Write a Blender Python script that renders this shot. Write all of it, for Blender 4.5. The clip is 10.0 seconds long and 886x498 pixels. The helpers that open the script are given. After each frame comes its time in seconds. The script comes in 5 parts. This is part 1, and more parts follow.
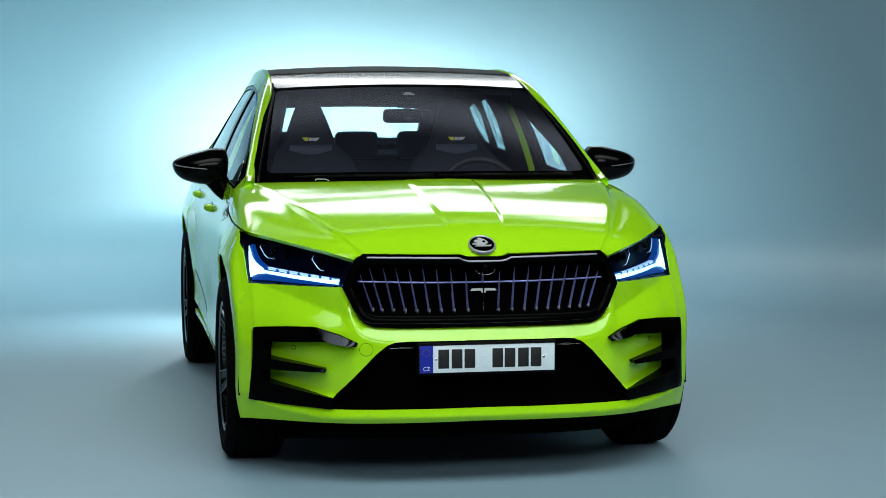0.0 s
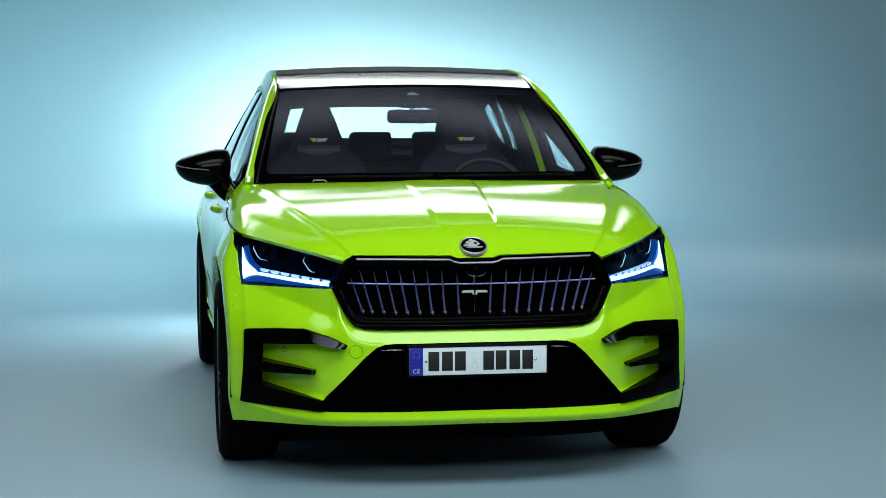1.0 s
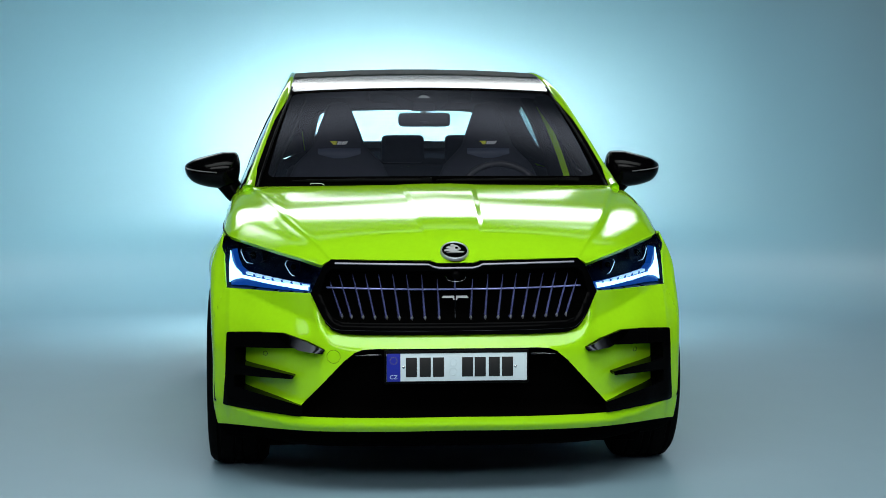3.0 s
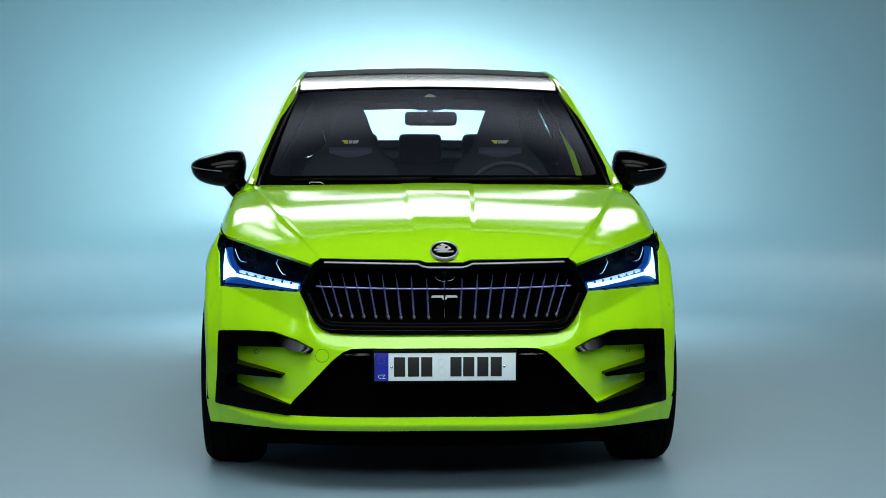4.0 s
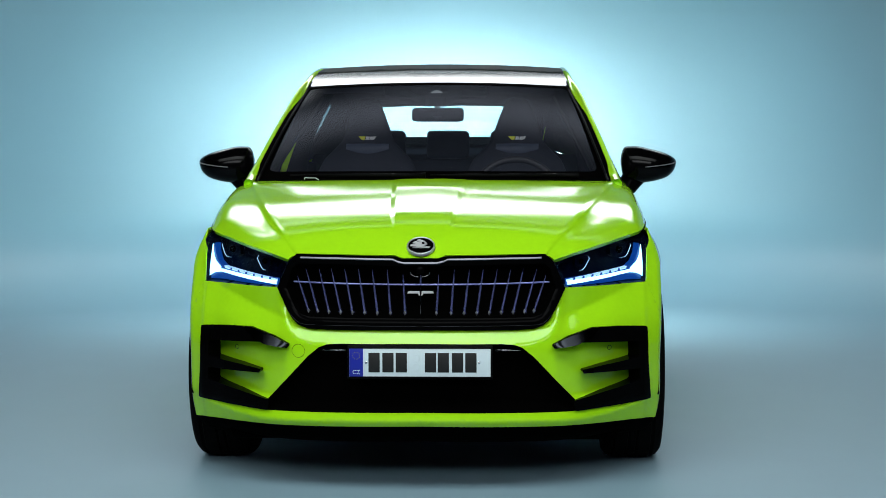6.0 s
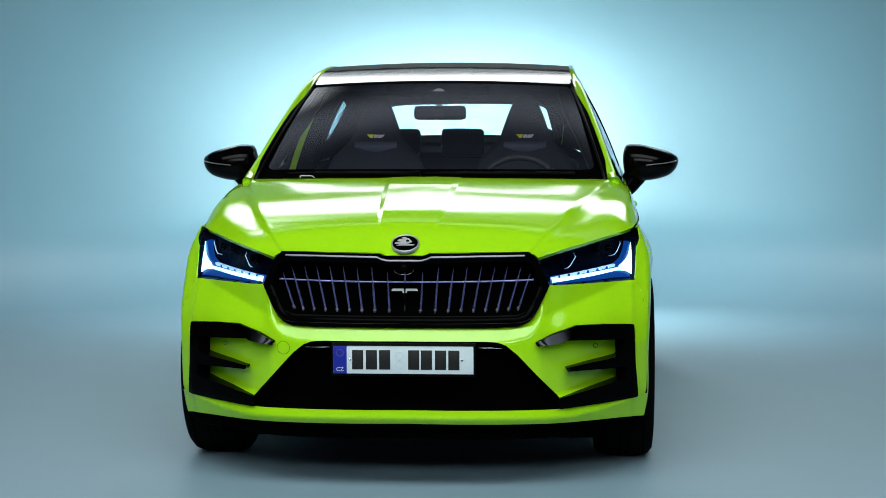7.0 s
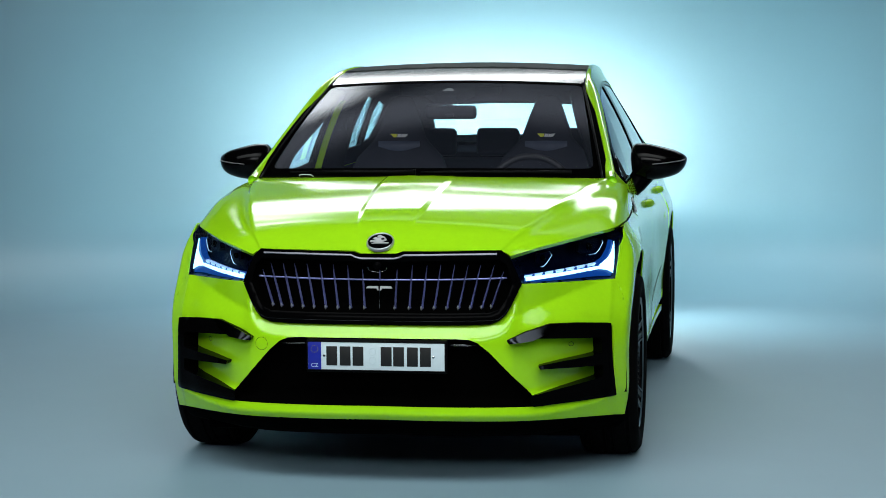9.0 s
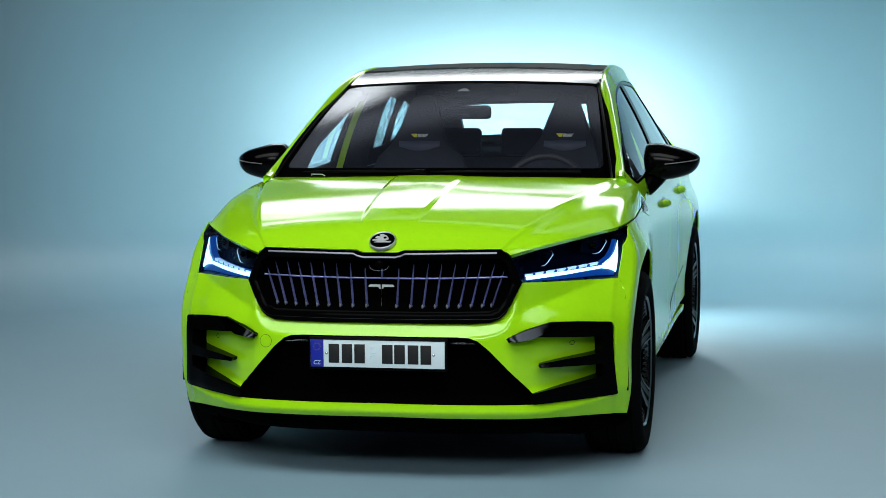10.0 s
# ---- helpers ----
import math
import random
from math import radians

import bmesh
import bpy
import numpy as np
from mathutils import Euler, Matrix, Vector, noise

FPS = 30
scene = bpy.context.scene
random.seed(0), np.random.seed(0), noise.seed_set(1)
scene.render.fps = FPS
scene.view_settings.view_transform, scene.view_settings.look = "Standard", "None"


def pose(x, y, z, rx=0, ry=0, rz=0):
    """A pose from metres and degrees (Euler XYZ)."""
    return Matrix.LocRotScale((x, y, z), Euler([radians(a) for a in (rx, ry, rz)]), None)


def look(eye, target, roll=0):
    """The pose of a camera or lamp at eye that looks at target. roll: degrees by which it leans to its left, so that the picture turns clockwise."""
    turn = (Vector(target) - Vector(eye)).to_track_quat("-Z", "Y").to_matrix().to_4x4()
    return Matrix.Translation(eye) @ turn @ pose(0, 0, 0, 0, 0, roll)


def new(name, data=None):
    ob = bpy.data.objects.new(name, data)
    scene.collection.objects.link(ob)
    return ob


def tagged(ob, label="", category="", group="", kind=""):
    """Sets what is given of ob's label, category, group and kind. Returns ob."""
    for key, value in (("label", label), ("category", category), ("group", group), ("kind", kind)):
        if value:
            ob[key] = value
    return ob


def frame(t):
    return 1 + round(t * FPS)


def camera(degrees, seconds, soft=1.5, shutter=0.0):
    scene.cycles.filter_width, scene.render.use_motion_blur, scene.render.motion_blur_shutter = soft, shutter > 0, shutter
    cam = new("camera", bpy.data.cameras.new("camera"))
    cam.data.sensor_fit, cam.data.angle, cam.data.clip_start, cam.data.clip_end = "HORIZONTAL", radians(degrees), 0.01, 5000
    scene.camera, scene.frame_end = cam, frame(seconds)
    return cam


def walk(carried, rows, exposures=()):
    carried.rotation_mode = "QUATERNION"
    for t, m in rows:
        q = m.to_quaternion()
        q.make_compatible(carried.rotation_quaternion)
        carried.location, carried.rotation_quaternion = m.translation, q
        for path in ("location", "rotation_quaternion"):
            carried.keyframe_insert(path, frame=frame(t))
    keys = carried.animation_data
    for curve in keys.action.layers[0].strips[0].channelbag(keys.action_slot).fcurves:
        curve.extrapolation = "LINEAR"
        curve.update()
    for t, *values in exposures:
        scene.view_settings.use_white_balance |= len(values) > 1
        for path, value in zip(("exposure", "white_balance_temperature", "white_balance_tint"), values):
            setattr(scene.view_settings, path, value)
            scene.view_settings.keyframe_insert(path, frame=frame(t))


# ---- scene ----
# camera on a straight slider in front of the car; the nose is at y = 0 and the floor at z = 0
cam = camera(26.01, 10.0, soft=0.42)
ROWS = [
    (0.0, -1.499, -6.9726, 1.5078, 85.204, 0.017, -10.758),
    (0.5, -1.3624, -6.968, 1.5072, 85.205, 0.05, -9.799),
    (1.0, -1.2129, -6.9624, 1.5085, 85.204, 0.162, -8.811),
    (1.5, -1.0725, -6.9599, 1.5113, 85.212, 0.093, -7.784),
    (2.0, -0.919, -6.9597, 1.5092, 85.269, 0.081, -6.728),
    (2.5, -0.7634, -6.956, 1.5071, 85.305, 0.069, -5.654),
    (4.0, -0.2796, -6.9516, 1.5064, 85.281, -0.033, -2.222),
    (4.5, -0.1357, -6.949, 1.5032, 85.272, -0.065, -1.168),
    (5.0, 0.0063, -6.9496, 1.5046, 85.22, -0.047, -0.072),
    (5.5, 0.1534, -6.9415, 1.4981, 85.238, 0.032, 0.849),
    (7.0, 0.6685, -6.9349, 1.4927, 85.195, 0.172, 4.264),
    (7.5, 0.8452, -6.9348, 1.4938, 85.171, 0.213, 5.434),
    (8.0, 1.0307, -6.9309, 1.4945, 85.175, 0.253, 6.742),
    (8.5, 1.2159, -6.9236, 1.4937, 85.178, 0.376, 8.086),
    (9.0, 1.3947, -6.9237, 1.4915, 85.196, 0.37, 9.285),
    (9.5, 1.5569, -6.9254, 1.4904, 85.209, 0.432, 10.523),
    (10.0, 1.6806, -6.9363, 1.4922, 85.202, 0.417, 11.543),
]
walk(cam, [(t, pose(x, y, z, rx, ry, rz)) for t, x, y, z, rx, ry, rz in ROWS])

# ---- light ----
def area_lamp(name, at, aim, width, height, watts, tint, spread=180.0):
    lamp = bpy.data.lights.new(name, "AREA")
    lamp.shape, lamp.size, lamp.size_y = "RECTANGLE", width, height
    lamp.energy, lamp.color, lamp.spread = watts, tint, radians(spread)
    ob = new(name, lamp)
    ob.matrix_world = look(at, aim)
    return ob


def feathered(ob, edge_x, edge_y):
    """A diffuser that is hottest in the middle and fades out towards its borders."""
    lamp = ob.data
    lamp.use_nodes = True
    tree = lamp.node_tree
    glow = tree.nodes["Emission"]
    place, split, total = (tree.nodes.new(k) for k in ("ShaderNodeNewGeometry", "ShaderNodeSeparateXYZ", "ShaderNodeMath"))
    tree.links.new(place.outputs["Parametric"], split.inputs[0])
    total.operation = "MULTIPLY"
    for k, edge in enumerate((edge_x, edge_y)):
        shift, fold, ramp = (tree.nodes.new(n) for n in ("ShaderNodeMath", "ShaderNodeMath", "ShaderNodeMapRange"))
        shift.operation, shift.inputs[1].default_value = "SUBTRACT", 0.5
        fold.operation = "ABSOLUTE"
        ramp.interpolation_type = "SMOOTHSTEP"
        ramp.inputs["From Min"].default_value, ramp.inputs["From Max"].default_value = 0.5, 0.5 - edge
        tree.links.new(split.outputs[k], shift.inputs[0])
        tree.links.new(shift.outputs[0], fold.inputs[0])
        tree.links.new(fold.outputs[0], ramp.inputs["Value"])
        tree.links.new(ramp.outputs[0], total.inputs[k])
    tree.links.new(total.outputs[0], glow.inputs["Strength"])


COOL = (0.79, 0.96, 1.0)


feathered(area_lamp("back_softbox", (0, 6.35, 3.92), (0, 0.4, 0.7), 7.0, 1.1, 315, (0.92, 0.98, 1.0)), 0.16, 0.48)
area_lamp("front_softbox", (0, -2.3, 4.35), (0, 0.3, 0.4), 9.6, 2.0, 122, (0.93, 1.0, 1.0), 104)
# unseen fill, added to brighten the seats and the car's front
area_lamp("camera_side_fill", (0, -5.5, 3.2), (0, 1.6, 1.0), 6.0, 1.2, 50, (0.93, 0.98, 1.0), 100)
feathered(area_lamp("ceiling_softbox", (0, 6.15, 6.2), (0, 5.5, 0.0), 12.0, 2.5, 56, (0.74, 0.82, 1.0)), 0.2, 0.49)
feathered(area_lamp("corner_softbox", (-3.5, 7.9, 6.2), (-0.5, 1.7, 1.4), 2.8, 1.5, 70, (0.86, 0.93, 1.0)), 0.48, 0.48)
# two low lamps behind the tail that wash the floor on both sides
for x in (-1, 1):
    area_lamp("floor_wash_lamp", (x * 0.52, 5.5, 0.8), (x * 2.5, 4.7, 0.0), 0.24, 0.24, 20, COOL)
# fan of flood lamps over the middle of the stage, turned to the backdrop
STAGE_Y = 1.1
for x, turn, height, watts in ((-0.95, -17, 1.0, 25), (0.0, 0, 1.7, 21), (1.0, 13, 0.7, 20)):
    aim = (6.0 * math.sin(radians(turn)), STAGE_Y + 6.0 * math.cos(radians(turn)), height)
    area_lamp("backdrop_lamp", (x, STAGE_Y + 0.1, 3.5), aim, 0.3, 0.9, watts, (0.55, 0.92, 1.0), 52)
world = bpy.data.worlds.new("studio_dark")
world.use_nodes = True
world.node_tree.nodes["Background"].inputs[0].default_value = (0.02, 0.03, 0.035, 1)
world.node_tree.nodes["Background"].inputs[1].default_value = 0.3
scene.world = world
scene.view_settings.exposure = 0.0


# ---- materials ----
def material(name, colour, rough=0.5, metal=0.0, vary=0.06, scale=40.0, bump=0.0, coat=0.0, emit=None, glow=0.0, spec=0.5, coat_rough=0.08):
    """Principled surface whose colour and roughness waver at two scales."""
    m = bpy.data.materials.new(name)
    m.use_nodes = True
    tree = m.node_tree
    p = tree.nodes["Principled BSDF"]
    coord = tree.nodes.new("ShaderNodeTexCoord")
    fine, broad = tree.nodes.new("ShaderNodeTexNoise"), tree.nodes.new("ShaderNodeTexNoise")
    fine.inputs["Scale"].default_value, broad.inputs["Scale"].default_value = scale, scale * 0.06
    fine.inputs["Detail"].default_value, broad.inputs["Detail"].default_value = 4, 3
    tree.links.new(coord.outputs["Object"], fine.inputs["Vector"])
    tree.links.new(coord.outputs["Object"], broad.inputs["Vector"])
    mean = tree.nodes.new("ShaderNodeMath")
    mean.operation = "ADD"
    tree.links.new(fine.outputs["Fac"], mean.inputs[0])
    tree.links.new(broad.outputs["Fac"], mean.inputs[1])
    ramp = tree.nodes.new("ShaderNodeMapRange")
    ramp.inputs["From Min"].default_value, ramp.inputs["From Max"].default_value = 0.6, 1.4
    ramp.inputs["To Min"].default_value, ramp.inputs["To Max"].default_value = 1 - vary, 1 + vary
    tree.links.new(mean.outputs[0], ramp.inputs["Value"])
    mul = tree.nodes.new("ShaderNodeVectorMath")
    mul.operation = "MULTIPLY"
    mul.inputs[0].default_value = colour
    tree.links.new(ramp.outputs[0], mul.inputs[1])
    tree.links.new(mul.outputs[0], p.inputs["Base Color"])
    rmul = tree.nodes.new("ShaderNodeMath")
    rmul.operation = "MULTIPLY"
    rmul.inputs[0].default_value = rough
    tree.links.new(ramp.outputs[0], rmul.inputs[1])
    tree.links.new(rmul.outputs[0], p.inputs["Roughness"])
    p.inputs["Metallic"].default_value = metal
    p.inputs["Specular IOR Level"].default_value = spec
    p.inputs["Coat Weight"].default_value, p.inputs["Coat Roughness"].default_value = coat, coat_rough
    if bump:
        b = tree.nodes.new("ShaderNodeBump")
        b.inputs["Strength"].default_value, b.inputs["Distance"].default_value = bump, 0.002
        tree.links.new(fine.outputs["Fac"], b.inputs["Height"])
        tree.links.new(b.outputs[0], p.inputs["Normal"])
    if emit:
        p.inputs["Emission Color"].default_value, p.inputs["Emission Strength"].default_value = (*emit, 1), glow
    return m


def thin_glass(name, tint, gloss=1.0, rough=0.02, haze=0.0):
    """A thin pane: tinted see-through with a Fresnel gloss and a pale veil mixed into its colour."""
    m = bpy.data.materials.new(name)
    m.use_nodes = True
    tree = m.node_tree
    tree.nodes.remove(tree.nodes["Principled BSDF"])
    out = tree.nodes["Material Output"]
    clear, shine, mix, face, power, scale = (tree.nodes.new(k) for k in ("ShaderNodeBsdfTransparent", "ShaderNodeBsdfGlossy", "ShaderNodeMixShader", "ShaderNodeLayerWeight", "ShaderNodeMath", "ShaderNodeMath"))
    clear.inputs[0].default_value = (*tint, 1)
    shine.inputs[0].default_value = (gloss, gloss, gloss, 1)
    shine.inputs["Roughness"].default_value = rough
    face.inputs["Blend"].default_value = 0.5
    power.operation, scale.operation = "POWER", "MULTIPLY_ADD"
    power.inputs[1].default_value, scale.inputs[1].default_value, scale.inputs[2].default_value = 4.5, 0.9, 0.045
    tree.links.new(face.outputs["Facing"], power.inputs[0])
    tree.links.new(power.outputs[0], scale.inputs[0])
    tree.links.new(scale.outputs[0], mix.inputs[0])
    tree.links.new(clear.outputs[0], mix.inputs[1])
    tree.links.new(shine.outputs[0], mix.inputs[2])
    # even diffuse veil in place of the pale reflection on the pane
    film, veil = tree.nodes.new("ShaderNodeBsdfDiffuse"), tree.nodes.new("ShaderNodeMixShader")
    film.inputs[0].default_value, veil.inputs[0].default_value = (0.36, 0.44, 0.62, 1), haze
    tree.links.new(mix.outputs[0], veil.inputs[1])
    tree.links.new(film.outputs[0], veil.inputs[2])
    tree.links.new(veil.outputs[0], out.inputs[0])
    return m


PAINT = material("lime_paint", (0.335, 0.70, 0.008), 0.6, 0.0, 0.03, 900, coat=1.0, spec=0.0, coat_rough=0.09)
GLOSS = material("gloss_black", (0.0010, 0.0010, 0.0012), 0.12, 0.0, 0.08, 60, spec=0.014)
SATIN = material("satin_black_plastic", (0.0016, 0.0016, 0.002), 0.55, 0.0, 0.12, 300, bump=0.2, spec=0.06)
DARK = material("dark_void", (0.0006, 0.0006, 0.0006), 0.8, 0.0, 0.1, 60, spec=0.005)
ROOF = material("black_roof_glass", (0.012, 0.014, 0.016), 0.22, 0.0, 0.01, 12, coat=0.04, spec=0.22)
PANEL = material("black_roof_panel", (0.020, 0.026, 0.027), 0.6, 0.0, 0.06, 30, spec=0.02)
STRIP = material("smoked_chrome", (0.085, 0.085, 0.10), 0.25, 1.0, 0.06, 80)
SHELL = material("mirror_black", (0.0012, 0.0012, 0.0014), 0.13, 0.0, 0.08, 60, spec=0.10)
FIN = material("smoked_fin", (0.020, 0.022, 0.026), 0.16, 1.0, 0.06, 80)
LEDDIM = material("led_tile", (0.7, 0.85, 1.0), 0.3, 0.0, 0.01, 60, emit=(0.22, 0.55, 1.0), glow=0.6)
CHROME = material("bright_chrome", (0.75, 0.76, 0.78), 0.10, 1.0, 0.05, 80)
DCHROME = material("dark_chrome", (0.30, 0.30, 0.32), 0.18, 1.0, 0.06, 80)
RIBM = material("crystal_rib", (0.17, 0.19, 0.42), 0.18, 0.5, 0.5, 160, coat=0.8, emit=(0.10, 0.12, 0.45), glow=0.028)
LED = material("white_led", (0.8, 0.9, 1.0), 0.3, 0.0, 0.01, 60, emit=(0.26, 0.70, 1.0), glow=2.7)
LAMPB = material("lamp_housing", (0.0003, 0.0012, 0.009), 0.30, 0.0, 0.15, 90, spec=0.06)
LAMPC = material("lamp_chrome", (0.30, 0.38, 0.50), 0.22, 1.0, 0.05, 90)
SILVERP = material("silver_paint", (0.55, 0.57, 0.58), 0.35, 0.3, 0.05, 80)
RINGM = material("satin_chrome", (0.50, 0.53, 0.56), 0.32, 0.6, 0.05, 80)
# self-lit blue that imitates the bloom of the LED strip
BLOOM = material("blue_led_bloom", (0.001, 0.006, 0.045), 0.3, 0.0, 0.05, 60, emit=(0.006, 0.14, 0.8), glow=0.32)
RUBBER = material("tyre_rubber", (0.0025, 0.0025, 0.0025), 0.8, 0.0, 0.15, 200, bump=0.3, spec=0.02)
RIM = material("rim_anthracite", (0.012, 0.013, 0.014), 0.28, 0.5, 0.08, 90, spec=0.2)
RIMCUT = material("rim_machined", (0.16, 0.165, 0.175), 0.25, 1.0, 0.06, 160)
CLOTH = material("cabin_fabric", (0.028, 0.030, 0.042), 0.85, 0.0, 0.2, 500, bump=0.4, spec=0.2)
LEATHER = material("seat_leather", (0.075, 0.09, 0.14), 0.5, 0.0, 0.15, 300, bump=0.3, spec=0.35)
TRIM = material("cabin_plastic", (0.010, 0.010, 0.014), 0.8, 0.0, 0.15, 300, bump=0.2, spec=0.05)
WHEELT = material("steering_leather", (0.014, 0.014, 0.018), 0.6, 0.0, 0.1, 300, bump=0.2, spec=0.3)
BELT = material("lime_webbing", (0.42, 0.75, 0.01), 0.7, 0.0, 0.1, 900, bump=0.3)
YELLOW = material("yellow_thread", (0.95, 0.95, 0.06), 0.6, 0.0, 0.1, 300)
SILVER = material("silver_thread", (0.80, 0.82, 0.80), 0.6, 0.0, 0.2, 300)
PLATEW = material("plate_white", (0.62, 0.73, 0.77), 0.35, 0.0, 0.03, 60, bump=0.05)
PLATEB = material("plate_blue", (0.005, 0.015, 0.30), 0.35, 0.0, 0.05, 60)
STARM = material("faded_star_print", (0.22, 0.20, 0.06), 0.4)
INK = material("plate_black", (0.003, 0.003, 0.003), 0.5, 0.0, 0.05, 60)
TAILM = material("tail_lamp_red", (0.25, 0.005, 0.005), 0.15, 0.0, 0.05, 60, coat=1.0)
WSGLASS = thin_glass("windscreen_glass", (0.92, 0.91, 0.95), 0.8, haze=0.020)
SIDEGLASS = thin_glass("side_glass", (0.78, 0.95, 0.98), 1.0, haze=0.004)
PRIVACY = thin_glass("tinted_rear_glass", (0.34, 0.48, 0.50), 1.0, haze=0.004)
LENS = thin_glass("lamp_lens", (0.95, 0.97, 1.0), 0.16)
BACKDROP = material("cyclorama_paint", (0.212, 0.335, 0.404), 0.36, 0.0, 0.025, 3.0, spec=1.0)
# the wall is satin, the floor round the middle of the stage worn to matt
nodes, links = BACKDROP.node_tree.nodes, BACKDROP.node_tree.links
spot, reach, wear = (nodes.new(k) for k in ("ShaderNodeTexCoord", "ShaderNodeVectorMath", "ShaderNodeMapRange"))
reach.operation, wear.interpolation_type = "DISTANCE", "SMOOTHERSTEP"
reach.inputs[1].default_value = (0, STAGE_Y, 0)
for key, value in (("From Min", 5.65), ("From Max", 6.25), ("To Min", 0.62), ("To Max", 0.28)):
    wear.inputs[key].default_value = value
links.new(spot.outputs["Object"], reach.inputs[0])
links.new(reach.outputs["Value"], wear.inputs["Value"])
links.new(wear.outputs[0], nodes["Principled BSDF"].inputs["Roughness"])
FLOOR = BACKDROP
WALLM = material("dark_studio_wall", (0.03, 0.03, 0.033), 0.85, 0.0, 0.1, 4.0)


# ---- mesh tools ----
def pchip(xs, ys):
    """Monotone cubic through a few knots."""
    xs, ys = np.array(xs, float), np.array(ys, float)
    h, d = np.diff(xs), np.diff(ys) / np.diff(xs)
    m = np.zeros(len(xs))
    m[0], m[-1] = d[0], d[-1]
    for k in range(1, len(xs) - 1):
        if d[k - 1] * d[k] > 0:
            w1, w2 = 2 * h[k] + h[k - 1], h[k] + 2 * h[k - 1]
            m[k] = (w1 + w2) / (w1 / d[k - 1] + w2 / d[k])

    def value(x):
        x = np.clip(np.asarray(x, float), xs[0], xs[-1])
        k = np.clip(np.searchsorted(xs, x) - 1, 0, len(xs) - 2)
        t = (x - xs[k]) / h[k]
        a, b = ys[k], ys[k + 1]
        return a * (1 + 2 * t) * (1 - t) ** 2 + m[k] * h[k] * t * (1 - t) ** 2 + b * t * t * (3 - 2 * t) + m[k + 1] * h[k] * t * t * (t - 1)
    return value


def step01(a, b, x):
    t = np.clip((np.asarray(x, float) - a) / (b - a), 0, 1)
    return t * t * (3 - 2 * t)


def inside(poly, pts):
    """Which points lie inside a polygon."""
    hit = np.zeros(len(pts), bool)
    px, py = pts[:, 0], pts[:, 1]
    for (x0, y0), (x1, y1) in zip(poly, np.roll(poly, -1, 0)):
        cross = (y0 > py) != (y1 > py)
        if y0 != y1:
            hit ^= cross & (px < (x1 - x0) * (py - y0) / (y1 - y0) + x0)
    return hit


def gap_to(poly, pts):
    """Distance from points to a polygon's outline."""
    best = np.full(len(pts), 1e9)
    for a, b in zip(poly, np.roll(poly, -1, 0)):
        ab = b - a
        t = np.clip(((pts - a) @ ab) / max(ab @ ab, 1e-12), 0, 1)
        best = np.minimum(best, np.linalg.norm(pts - a - t[:, None] * ab, axis=1))
    return best


def dense(poly, step):
    out = []
    poly = np.array(poly, float)
    for a, b in zip(poly, np.roll(poly, -1, 0)):
        n = max(1, int(np.ceil(np.linalg.norm(b - a) / step)))
        out += [a + (b - a) * k / n for k in range(n)]
    return np.array(out)


def rounded(poly, r, n=4):
    """A polygon with its corners rounded."""
    poly = np.array(poly, float)
    out = []
    for k in range(len(poly)):
        p, a, b = poly[k], poly[k - 1] - poly[k], poly[(k + 1) % len(poly)] - poly[k]
        la, lb = np.linalg.norm(a), np.linalg.norm(b)
        d = min(r, la * 0.45, lb * 0.45)
        p0, p1 = p + a / la * d, p + b / lb * d
        for q in range(n + 1):
            t = q / n
            out.append((1 - t) ** 2 * p0 + 2 * t * (1 - t) * p + t * t * p1)
    return np.array(out)


def both(half):
    """The full outline of a shape known on one side of the middle line (from the middle's start to its end)."""
    return [tuple(p) for p in half] + [(-p[0], p[1]) for p in reversed(half) if abs(p[0]) > 1e-6]


from mathutils.geometry import delaunay_2d_cdt


